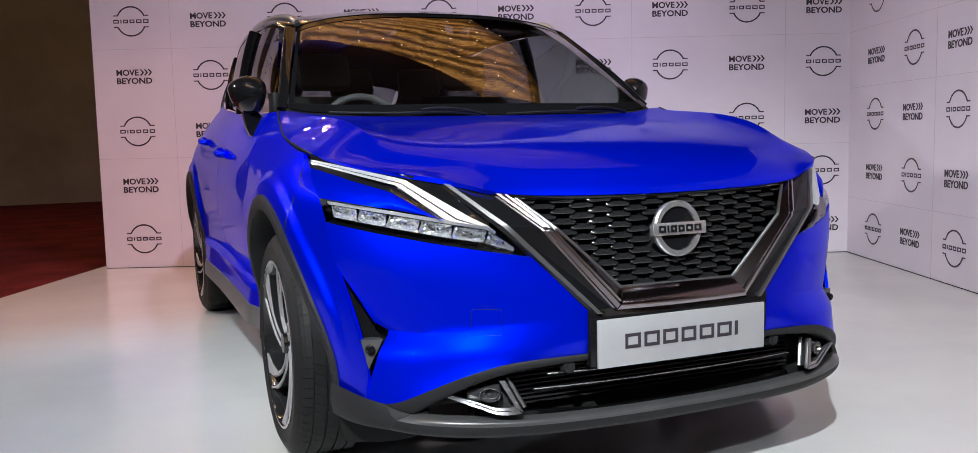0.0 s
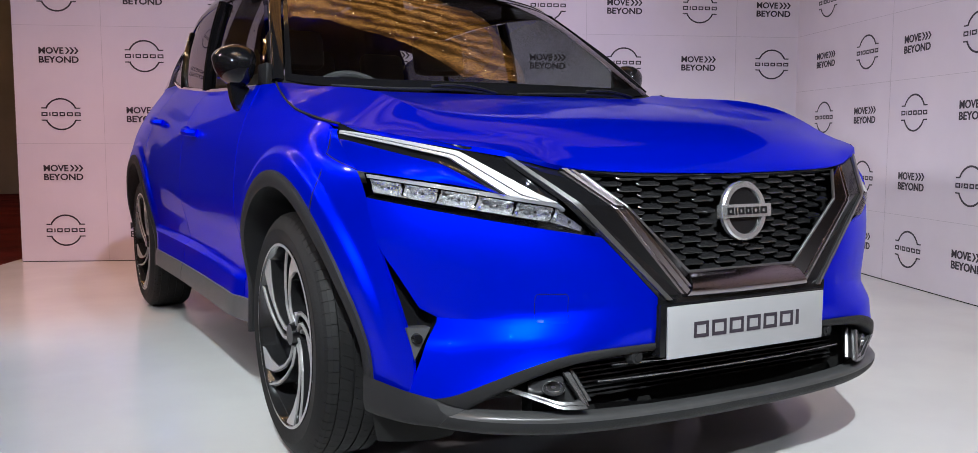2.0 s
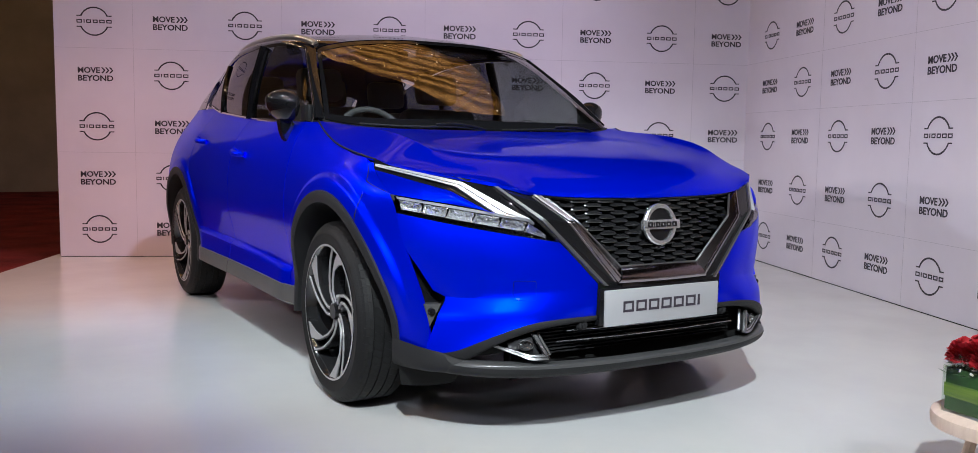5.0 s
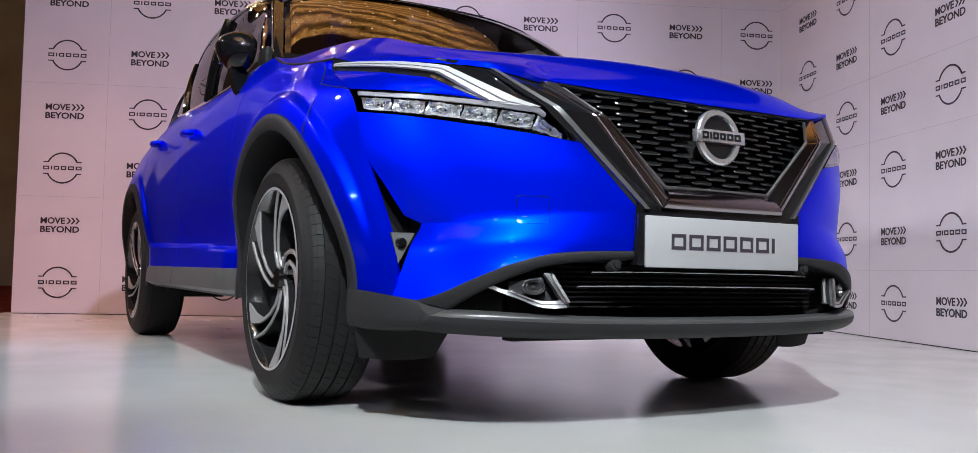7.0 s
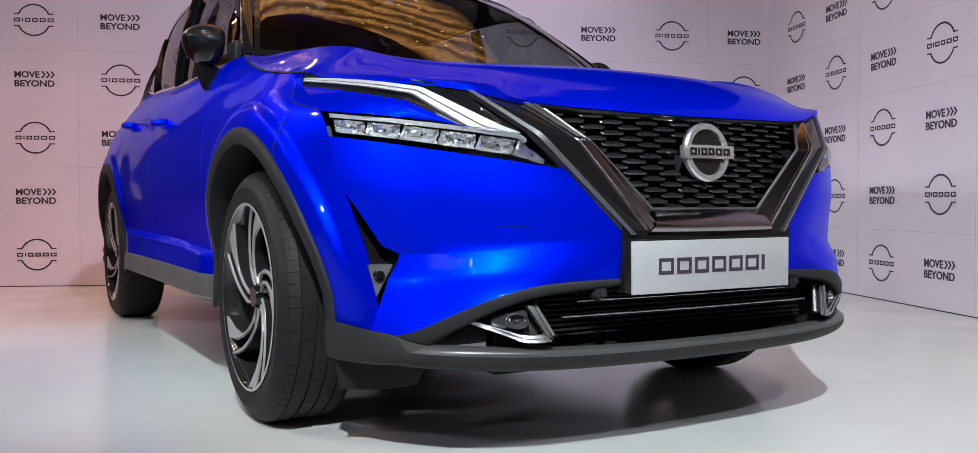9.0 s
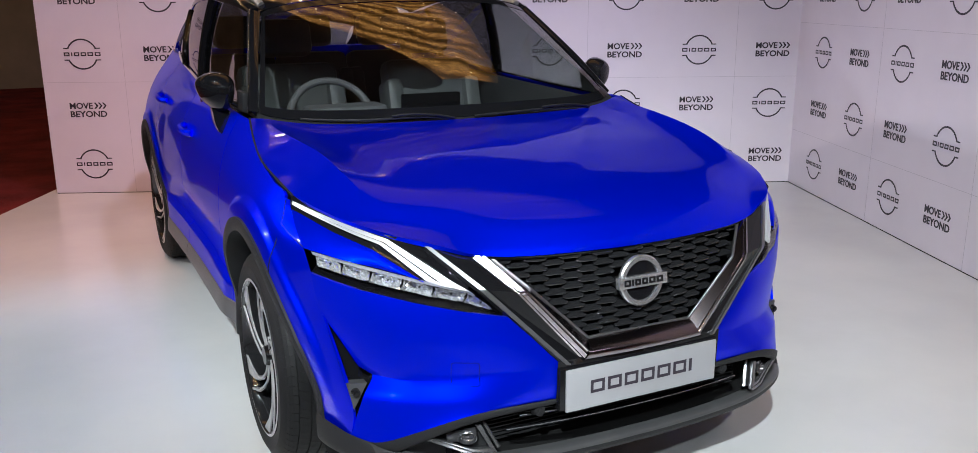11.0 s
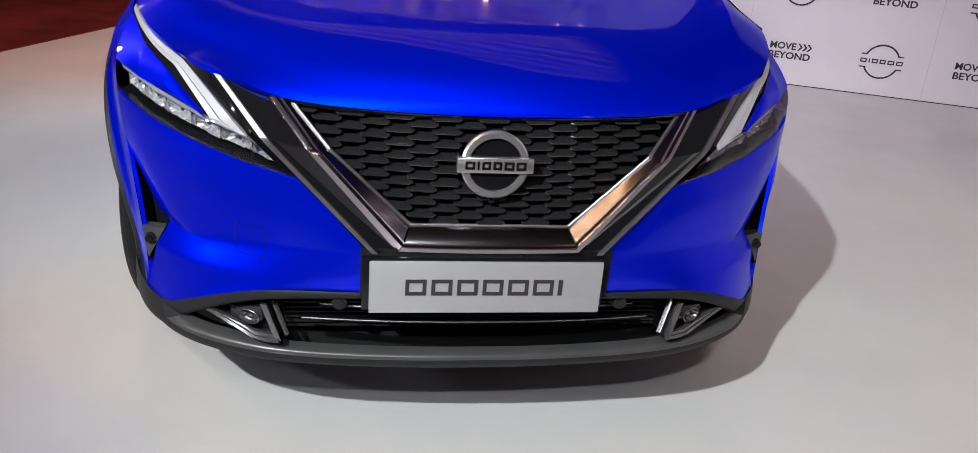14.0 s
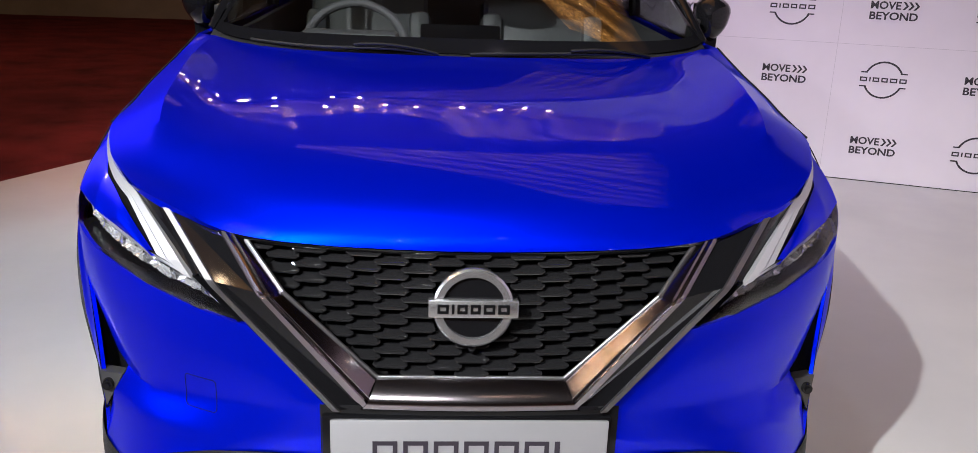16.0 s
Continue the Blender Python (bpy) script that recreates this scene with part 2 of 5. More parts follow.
def patch(rows, nu, nv, ease_u=True, ease_v=True):
    a = np.stack([cr(r, nu, ease_u) for r in rows])
    return np.stack([cr(a[:, j], nv, ease_v) for j in range(nu)], 1)


def sheet(bm, g, flip=False):
    """Faces over a grid of points, g[row][column]."""
    v = [[bm.verts.new(p) for p in row] for row in g]
    for i in range(len(v) - 1):
        for j in range(len(v[0]) - 1):
            q = [v[i][j], v[i][j + 1], v[i + 1][j + 1], v[i + 1][j]]
            bm.faces.new(q[::-1] if flip else q)
    return bm


def tidy(bm, d=0.0004):
    bmesh.ops.remove_doubles(bm, verts=bm.verts, dist=d)
    bmesh.ops.recalc_face_normals(bm, faces=bm.faces)
    return bm


def outward(bm, v):
    """Turn the faces of an open sheet so that most of it looks along v."""
    bm.normal_update()
    v = Vector(v)
    if sum(f.normal.dot(v) * f.calc_area() for f in bm.faces) < 0:
        bmesh.ops.reverse_faces(bm, faces=bm.faces)
    return bm


def tube(bm, pts, r, sides=8, n=None, flat=1.0):
    """A round bar along a curve."""
    p = cr(pts, n or max(8, len(pts) * 4))
    rings = []
    up = Vector((0, 0, 1))
    for i in range(len(p)):
        d = Vector(p[min(i + 1, len(p) - 1)] - p[max(i - 1, 0)]).normalized()
        a = d.cross(up)
        a = a.normalized() if a.length > 1e-4 else Vector((1, 0, 0))
        b = a.cross(d)
        rings.append([bm.verts.new(Vector(p[i]) + r * (math.cos(t) * a + flat * math.sin(t) * b)) for t in np.linspace(0, 2 * math.pi, sides, endpoint=False)])
    for i in range(len(rings) - 1):
        for j in range(sides):
            bm.faces.new([rings[i][j], rings[i][(j + 1) % sides], rings[i + 1][(j + 1) % sides], rings[i + 1][j]])
    bm.faces.new(rings[0][::-1])
    bm.faces.new(rings[-1])
    return bm


def ribbon(bm, a, b, depth, n=24, ease=True):
    """A solid strip between two edge curves, front face at the curves and a back set depth further along y."""
    a, b = cr(a, n, ease), cr(b, n, ease)
    back = np.array((0, depth, 0))
    sheet(bm, [a, b])
    sheet(bm, [b, b + back])
    sheet(bm, [a + back, a])
    sheet(bm, [b + back, a + back])
    for i in (0, n - 1):
        poly(bm, [a[i], b[i], b[i] + back, a[i] + back])
    return tidy(bm, 1e-5)


# ---- the stage set ----
CORNER = Vector((4.07, 3.45, 0))
ANG = radians(-23.6)
LEFT = Vector((-math.cos(ANG), -math.sin(ANG), 0))      # along the back wall
NEAR = Vector((math.sin(ANG), -math.cos(ANG), 0))       # along the side wall
UP = Vector((0, 0, 1))
BACK = Matrix.Translation(CORNER) @ Matrix((-LEFT, UP, NEAR)).transposed().to_4x4()   # x right, y up, z out of the wall
SIDE = Matrix.Translation(CORNER) @ Matrix((NEAR, UP, LEFT)).transposed().to_4x4()
WALL_H, Z0, DZ = 3.0, 0.232, 0.4245


def wall(name, m, x0, x1, label):
    bm = bmesh.new()
    box(bm, x0, x1, 0, WALL_H, -0.08, 0)
    bmesh.ops.transform(bm, matrix=m, verts=bm.verts)
    w = part(name, tidy(bm), WALL, None, label, False)
    return tagged(w, label, "wall", kind="structure")


wall_back = wall("wall_north", BACK, -5.905, 0.0, "lilac-white printed press wall of joined vinyl panels")
wall_side = wall("wall_east", SIDE, -0.08, 6.2, "lilac-white printed press wall meeting the back wall")


def flat_mesh(name, polys, depth=0.0015):
    """Thin raised print: polygons in the plane, z out."""
    bm = bmesh.new()
    for p in polys:
        top = [bm.verts.new((x, y, depth)) for x, y in p]
        bm.faces.new(top)
        low = [bm.verts.new((x, y, 0.0002)) for x, y in p]
        for i in range(len(p)):
            j = (i + 1) % len(p)
            bm.faces.new([low[i], low[j], top[j], top[i]])
    me = bpy.data.meshes.new(name)
    bm.to_mesh(me)
    bm.free()
    return me


def arc(r0, r1, a0, a1, n=28):
    t = [radians(a0 + (a1 - a0) * i / n) for i in range(n + 1)]
    return [[(r0 * math.cos(t[i]), r0 * math.sin(t[i])), (r1 * math.cos(t[i]), r1 * math.sin(t[i])),
             (r1 * math.cos(t[i + 1]), r1 * math.sin(t[i + 1])), (r0 * math.cos(t[i + 1]), r0 * math.sin(t[i + 1]))] for i in range(n)]


def bar(x0, x1, y0, y1):
    return [(x0, y0), (x1, y0), (x1, y1), (x0, y1)]


def blocks(widths, gap, height, y=0.0):
    total = sum(widths) + gap * (len(widths) - 1)
    x, out = -total / 2, []
    for w in widths:
        out.append(bar(x, x + w, y - height / 2, y + height / 2))
        x += w + gap
    return out


R1, R0 = 0.1165, 0.1055
badge = arc(R0, R1, 22, 158) + arc(R0, R1, 202, 338)
for sx in (1, -1):
    for sy in (1, -1):
        badge.append([(sx * 0.096, sy * 0.040), (sx * 0.136, sy * 0.040), (sx * 0.136, sy * 0.048), (sx * 0.096, sy * 0.048)][:: sx * sy])


def open_blocks(widths, gap, height, t):
    """Letter-sized blocks left open in the middle; narrow ones are solid."""
    out = []
    for (x0, y0), (x1, _), (_, y1), _ in blocks(widths, gap, height):
        if x1 - x0 < 3 * t:
            out.append(bar(x0, x1, y0, y1))
        else:
            out += [bar(x0, x1, y1 - t, y1), bar(x0, x0 + t, y0 + t, y1 - t), bar(x1 - t, x1, y0 + t, y1 - t), bar(x0, x1, y0, y0 + t)]
    return out


badge += open_blocks([0.042, 0.008, 0.038, 0.038, 0.042, 0.042], 0.0125, 0.028, 0.0078)
BADGE = flat_mesh("badge_print", badge)
BADGE.materials.append(INK)


def text_mesh(words, size, bold=0.0, spacing=1.0, extrude=0.0008):
    c = bpy.data.curves.new("words", "FONT")
    c.body, c.size, c.offset, c.space_character, c.extrude = words, size, bold, spacing, extrude
    c.align_x, c.resolution_u = "LEFT", 3
    ob = new("words", c)
    bpy.context.view_layer.update()
    me = bpy.data.meshes.new_from_object(ob.evaluated_get(bpy.context.evaluated_depsgraph_get()))
    bpy.data.objects.remove(ob)
    xs = [v.co.x for v in me.vertices]
    ys = [v.co.y for v in me.vertices]
    return me, min(xs), max(xs), min(ys), max(ys)


def fit_text(words, x0, x1, y0, y1):
    """Words as a mesh stretched into a rectangle."""
    me, a, b, c, d = text_mesh(words, 0.1, 0.0026)
    for v in me.vertices:
        v.co.x = x0 + (v.co.x - a) / (b - a) * (x1 - x0)
        v.co.y = y0 + (v.co.y - c) / (d - c) * (y1 - y0)
        v.co.z += 0.0009
    return me


SLOGAN = bpy.data.meshes.new("slogan_print")
bm = bmesh.new()
bm.from_mesh(fit_text("MOVE", -0.138, 0.035, 0.008, 0.056))
bm.from_mesh(fit_text("BEYOND", -0.138, 0.138, -0.056, -0.008))
bm.to_mesh(SLOGAN)
bm.free()
chev = []
for i in range(3):
    x = 0.044 + i * 0.031
    chev.append([(x, 0.056), (x + 0.014, 0.056), (x + 0.034, 0.032), (x + 0.02, 0.032)])
    chev.append([(x + 0.02, 0.032), (x + 0.034, 0.032), (x + 0.014, 0.008), (x, 0.008)])
cm = flat_mesh("chevrons", chev)
bm = bmesh.new()
bm.from_mesh(SLOGAN)
bm.from_mesh(cm)
bm.to_mesh(SLOGAN)
bm.free()
SLOGAN.materials.clear()
SLOGAN.materials.append(INK)


def prints(parent, m, cols, parity):
    for k, u in cols:
        for r in range(7):
            ring = (k + r) % 2 == parity
            o = new("ring_badge" if ring else "slogan", BADGE if ring else SLOGAN)
            o.parent = parent
            o.matrix_local = m @ Matrix.Translation((u, Z0 + DZ * r, 0.0008))


prints(wall_back, BACK, [(k, -(0.212 + 0.5975 * (9 - k))) for k in range(10)], 0)
prints(wall_side, SIDE, [(k, 0.470 + 0.580 * k) for k in range(10)], 0)


def joints(parent, m, xs, x0, x1, zs):
    for x in xs:
        bm = box(bmesh.new(), x - 0.0012, x + 0.0012, 0, WALL_H, 0, 0.0008)
        bmesh.ops.transform(bm, matrix=m, verts=bm.verts)
        part("panel_joint", bm, SEAM, parent, "", False)
    for z in zs:
        bm = box(bmesh.new(), x0, x1, z - 0.0012, z + 0.0012, 0, 0.0008)
        bmesh.ops.transform(bm, matrix=m, verts=bm.verts)
        part("panel_joint", bm, SEAM, parent, "", False)


joints(wall_back, BACK, [-(0.51 + 1.195 * k) for k in range(5)], -5.9, 0, [0.868, 1.717, 2.566])
joints(wall_side, SIDE, [1.35 + 1.16 * k for k in range(4)], 0, 6.1, [0.44, 1.29, 1.72, 2.57])

# dark strips standing in for the shadow in the gap at the foot of the walls
for w, m, a, b in ((wall_back, BACK, -5.9, 0), (wall_side, SIDE, 0, 6.15)):
    bm = box(bmesh.new(), a, b, 0.0, 0.0045, 0, 0.003)
    bmesh.ops.transform(bm, matrix=m, verts=bm.verts)
    part("foot_strip", bm, CAVITY, w, "dark shadow gap strip", False)

# stage floor: a low white deck
e0 = CORNER + 5.97 * LEFT - 0.3 * NEAR
edge = [CORNER - 0.3 * LEFT - 0.3 * NEAR, e0, e0 + 11.0 * Vector((-0.447, -0.8945, 0)), CORNER - 0.3 * LEFT + 11.0 * NEAR]
bm = bmesh.new()
top = [bm.verts.new((p.x, p.y, 0)) for p in edge]
low = [bm.verts.new((p.x, p.y, -0.06)) for p in edge]
bm.faces.new(top)
bm.faces.new(low[::-1])
for i in range(4):
    bm.faces.new([low[i], low[(i + 1) % 4], top[(i + 1) % 4], top[i]])
tagged(part("floor", tidy(bm), FLOOR, None, "", False), "glossy white vinyl floor of the low stage", "floor", kind="structure")

# hall: carpet, dark walls, ceiling
bm = bmesh.new()
box(bm, -16, 14, -16, 16, -0.2, -0.05)
tagged(part("ground", bm, CARPET, None, "", False), "dark red patterned hall carpet round the stage", "carpet", kind="structure")
for name, b in (("wall_west", (-16.2, -16, -16, 16)), ("wall_far_north", (-16, 14, 16, 16.2)), ("wall_south", (-16, 14, -16.2, -16)), ("wall_far_east", (14, 14.2, -16, 16))):
    bm = box(bmesh.new(), *b, -0.05, 6.5)
    tagged(part(name, bm, DARK, None, "", False), "dark panelled wall of the unlit hall", "wall", kind="structure")
bm = box(bmesh.new(), -16, 14, -16, 16, 6.5, 6.7)
tagged(part("ceiling", bm, CEIL, None, "", False), "brown plaster hall ceiling", "ceiling", kind="structure")

from mathutils.bvhtree import BVHTree

# ---- the car: front at y = 0, axle line across x, wheels on z = 0 ----
car = thing("car", "metallic blue compact crossover with black roof on a white stage floor", "car")
car.rotation_euler = (0, 0, radians(-0.75))
car.location = (0, -0.003, 0)
S = (1, -1)

# half curves, x outward
HOOD_SIDE = [(0.815, 0.615, 0.943), (0.82, 0.78, 0.962), (0.825, 0.95, 0.99), (0.81, 1.12, 1.03), (0.785, 1.29, 1.085)]


def side_x(y, z):
    """Half width of the body side at a height: table over stations along the car."""
    zs = SIDE_Z
    i = int(np.clip(np.searchsorted(SIDE_Y, y) - 1, 0, len(SIDE_Y) - 2))
    row = [np.interp(z, zs, SIDE_T[j]) for j in range(len(SIDE_Y))]
    ys = SIDE_Y
    flare = 0.0
    for yc in (0.895, 3.56):
        d = math.hypot(y - yc, z - 0.345) - 0.466
        if z > 0.4:
            s = min(max((0.080 - d) / 0.030, 0.0), 1.0)
            flare += 0.012 * s * s * (3 - 2 * s) * min(1, (z - 0.4) / 0.15)
    for yc, w in ((2.25, 0.85),):
        # ledge along the foot of the doors
        k = min(max((w - abs(y - yc)) / 0.12, 0.0), 1.0)
        s = min(max((0.452 + 0.022 * (y - 1.5) - z) / 0.016, 0.0), 1.0)
        flare += 0.030 * k * s
    h = ys[i + 1] - ys[i]
    if y < ys[0]:
        return flare + row[0] + (y - ys[0]) * (row[1] - row[0]) / h
    u = min(max((y - ys[i]) / h, 0), 1)
    m0 = (row[i + 1] - row[max(i - 1, 0)]) / (ys[i + 1] - ys[max(i - 1, 0)])
    m1 = (row[min(i + 2, len(ys) - 1)] - row[i]) / (ys[min(i + 2, len(ys) - 1)] - ys[i])
    return flare + (2 * u**3 - 3 * u**2 + 1) * row[i] + (u**3 - 2 * u**2 + u) * h * m0 + (-2 * u**3 + 3 * u**2) * row[i + 1] + (u**3 - u**2) * h * m1


ZK = [0.30, 0.38, 0.46, 0.56, 0.66, 0.76, 0.84, 0.90, 0.95, 1.00, 1.06, 1.12, 1.18]
SIDE_Y = [0.40, 0.60, 0.80, 1.00, 1.25, 1.50, 2.30, 2.90, 3.20, 3.56, 3.90, 4.20, 4.38]
KN = [
    [0.800, 0.806, 0.815, 0.826, 0.835, 0.838, 0.832, 0.822, 0.81, 0.80, 0.79, 0.78, 0.77],
    [0.861, 0.868, 0.877, 0.886, 0.889, 0.885, 0.873, 0.849, 0.816, 0.80, 0.79, 0.78, 0.77],
    [0.885, 0.892, 0.900, 0.907, 0.910, 0.908, 0.898, 0.876, 0.842, 0.806, 0.79, 0.78, 0.77],
    [0.885, 0.890, 0.897, 0.905, 0.910, 0.908, 0.898, 0.880, 0.854, 0.826, 0.79, 0.78, 0.77],
    [0.872, 0.872, 0.876, 0.886, 0.898, 0.899, 0.890, 0.878, 0.860, 0.838, 0.800, 0.775, 0.76],
    [0.866, 0.856, 0.850, 0.868, 0.892, 0.893, 0.886, 0.876, 0.862, 0.844, 0.812, 0.775, 0.76],
    [0.866, 0.856, 0.850, 0.868, 0.892, 0.893, 0.888, 0.879, 0.866, 0.848, 0.812, 0.755, 0.74],
    [0.880, 0.872, 0.872, 0.882, 0.895, 0.898, 0.893, 0.885, 0.872, 0.854, 0.822, 0.770, 0.73],
    [0.886, 0.884, 0.888, 0.897, 0.906, 0.907, 0.902, 0.892, 0.877, 0.858, 0.825, 0.775, 0.72],
    [0.890, 0.895, 0.902, 0.910, 0.914, 0.912, 0.905, 0.893, 0.876, 0.855, 0.820, 0.770, 0.71],
    [0.875, 0.880, 0.888, 0.895, 0.898, 0.895, 0.886, 0.872, 0.855, 0.832, 0.795, 0.745, 0.69],
    [0.820, 0.825, 0.832, 0.838, 0.840, 0.838, 0.828, 0.815, 0.797, 0.775, 0.74, 0.69, 0.64],
    [0.700, 0.710, 0.720, 0.728, 0.730, 0.728, 0.720, 0.708, 0.692, 0.672, 0.64, 0.60, 0.55],
]
SIDE_Z = np.linspace(0.30, 1.18, 60)
SIDE_T = [np.interp(SIDE_Z, cr([(z, 0, 0) for z in ZK], 200)[:, 0], cr(list(zip(ZK, r)), 200)[:, 1]) for r in KN]

# front edge of the body side, and how far the skin is drawn in towards it
EDGE_F = [(0.772, 0.295, 0.318), (0.765, 0.285, 0.40), (0.782, 0.325, 0.52), (0.812, 0.38, 0.66), (0.829, 0.407, 0.767), (0.834, 0.430, 0.81), (0.836, 0.460, 0.836), (0.832, 0.52, 0.866), (0.826, 0.600, 0.905), (0.826, 0.612, 0.926)]
EDGE_Z = np.linspace(0.318, 0.926, 80)
ez = cr([(p[2], p[1], p[0] - side_x(p[1], p[2])) for p in EDGE_F], 400)
EDGE_YF, EDGE_D = np.interp(EDGE_Z, ez[:, 0], ez[:, 1]), np.interp(EDGE_Z, ez[:, 0], ez[:, 2])


def edge_y(z):
    return float(np.interp(z, EDGE_Z, EDGE_YF))


def skin_x(y, z):
    """Half width of the painted side, drawn in towards its front edge."""
    k = min(max(1 - (y - edge_y(z)) / 0.15, 0.0), 1.0) if z < 0.96 else 0.0
    return side_x(y, z) + float(np.interp(z, EDGE_Z, EDGE_D)) * k * k


ZC, YF, YR = 0.345, 0.895, 3.56
ARCH = 0.466


def low_edge(y):
    """Lower edge of the painted side: sill line and wheel arches."""
    z = 0.348 + 0.012 * (y - 1.5)
    for yc in (YF, YR):
        d = ARCH**2 - (y - yc) ** 2
        if d > 0:
            z = max(z, ZC + math.sqrt(d))
    if y < YF - 0.20:
        z = max(z, 0.767)
    if y > YR + ARCH:
        z = 0.42
    return z


BELT = [(0.53, 0.778), (0.56, 0.832), (0.60, 0.866), (0.64, 0.905), (0.665, 0.944), (0.78, 0.957), (0.95, 0.985), (1.12, 1.026), (1.29, 1.082), (1.5, 1.085), (1.9, 1.092), (2.36, 1.107), (3.07, 1.153), (3.45, 1.185), (4.0, 1.19), (4.4, 1.17)]


def belt(y):
    return float(np.interp(y, [b[0] for b in BELT], [b[1] for b in BELT]))


def columns(y0, y1):
    ys = list(np.linspace(y0, y1, max(3, int((y1 - y0) / 0.03))))
    for yc in (YF, YR):
        ys += [yc + ARCH * math.cos(a) for a in np.linspace(0, math.pi, 49)]
    return sorted({round(y, 4) for y in ys if y0 - 1e-6 <= y <= y1 + 1e-6})


def side_panel(name, y0, y1, sx, parent, material=BLUE, label="", n=72):
    g = []
    for y in columns(y0, y1):
        a, b = low_edge(y), belt(y)
        g.append([(sx * skin_x(y, z), y, z) for z in np.linspace(a, b, n)])
    ob = part(name, outward(tidy(sheet(bmesh.new(), g)), (sx, 0, 0)), material, parent, label)
    return thick(ob, 0.012)


# hood: rows across the car from the front edge to the cowl
ROWS_H = [
    [(0, 0.072, 0.824), (0.2, 0.078, 0.827), (0.36, 0.098, 0.832), (0.455, 0.122, 0.842), (0.52, 0.150, 0.860), (0.585, 0.186, 0.878)],
    [(0, 0.082, 0.848), (0.2, 0.092, 0.852), (0.36, 0.120, 0.858), (0.47, 0.160, 0.869), (0.56, 0.210, 0.884), (0.64, 0.235, 0.889)],
    [(0, 0.13, 0.900), (0.2, 0.145, 0.902), (0.38, 0.185, 0.903), (0.50, 0.24, 0.904), (0.61, 0.30, 0.906), (0.70, 0.32, 0.903)],
    [(0, 0.25, 0.953), (0.2, 0.265, 0.953), (0.40, 0.31, 0.950), (0.54, 0.36, 0.950), (0.648, 0.40, 0.951), (0.755, 0.42, 0.917)],
    [(0, 0.44, 0.986), (0.2, 0.455, 0.986), (0.42, 0.49, 0.981), (0.57, 0.53, 0.986), (0.680, 0.565, 1.006), (0.815, 0.615, 0.943)],
    [(0, 0.68, 1.018), (0.2, 0.69, 1.018), (0.44, 0.70, 1.010), (0.59, 0.72, 1.010), (0.694, 0.735, 1.038), (0.82, 0.78, 0.962)],
    [(0, 0.90, 1.036), (0.2, 0.90, 1.036), (0.45, 0.90, 1.028), (0.60, 0.91, 1.027), (0.718, 0.93, 1.055), (0.825, 0.95, 0.99)],
    [(0, 1.04, 1.047), (0.2, 1.045, 1.047), (0.46, 1.06, 1.042), (0.61, 1.08, 1.044), (0.735, 1.105, 1.066), (0.81, 1.12, 1.03)],
    [(0, 1.125, 1.056), (0.2, 1.13, 1.057), (0.46, 1.16, 1.059), (0.62, 1.215, 1.066), (0.73, 1.27, 1.082), (0.785, 1.29, 1.085)],
]
# a crease runs along the ridge near each edge
h = np.concatenate([patch([r[:5] for r in ROWS_H], 22, 46), patch([r[4:] for r in ROWS_H], 7, 46)[:, 1:]], 1)
full = np.concatenate([(h * (-1, 1, 1))[:, ::-1], h[:, 1:]], 1)
hood = thick(part("hood", outward(tidy(sheet(bmesh.new(), full)), (0, 0, 1)), BLUE, car, "sculpted metallic blue bonnet", True, 22), 0.012)

# body sides
for sx in S:
    side_panel("front_fender", 0.53, 1.435, sx, car)
    d = side_panel("front_door", 1.44, 2.395, sx, car)
    d2 = side_panel("rear_door", 2.40, 3.28, sx, car)
    side_panel("rear_quarter", 3.285, 4.38, sx, car)
    for door, y0, z0 in ((d, 2.13, 0.93), (d2, 3.0, 0.985)):
        bm = bmesh.new()
        xo = side_x(y0 + 0.08, z0)
        tube(bm, [(sx * (xo + 0.004), y0, z0 - 0.004), (sx * (xo + 0.032), y0 + 0.05, z0), (sx * (xo + 0.034), y0 + 0.13, z0 + 0.006), (sx * (xo + 0.006), y0 + 0.18, z0 + 0.012)], 0.013, 8, 14, 1.2)
        part("door_handle", tidy(bm), BLUE, door, "blue painted pull handle")

# dark joints: bonnet to fender, fender to bumper
for sx in S:
    bm = tube(bmesh.new(), [(sx * (x + 0.0015), y, z) for x, y, z in HOOD_SIDE], 0.0032, 6, 40)
    part("bonnet_joint", bm, CAVITY, car, "thin dark joint beside the bonnet")
    for line in ([(0.640, 0.925), (0.605, 0.875), (0.596, 0.82), (0.602, 0.765), (0.610, 0.722)], [(0.602, 0.868), (0.55, 0.853), (0.49, 0.840), (0.452, 0.831)]):
        bm = tube(bmesh.new(), [(sx * (skin_x(y, z) + 0.0002), y, z) for y, z in line], 0.0014, 6, 30)
        part("bumper_joint", bm, CAVITY, car, "thin dark joint beside the bumper")

# bumper: upper face, lower face, corner side
VTOP, VK, VTRI, VTIP = (0.812, 0.38, 0.66), (0.737, 0.312, 0.512), (0.705, 0.276, 0.492), (0.762, 0.28, 0.391)
HL_LOW = [(0.829, 0.407, 0.767), (0.75, 0.285, 0.748), (0.62, 0.165, 0.722), (0.5, 0.087, 0.701), (0.422, 0.055, 0.686)]
RIDGE = [VTRI, (0.62, 0.171, 0.498), (0.50, 0.0895, 0.508), (0.38, 0.043, 0.52), (0.262, 0.019, 0.535)]
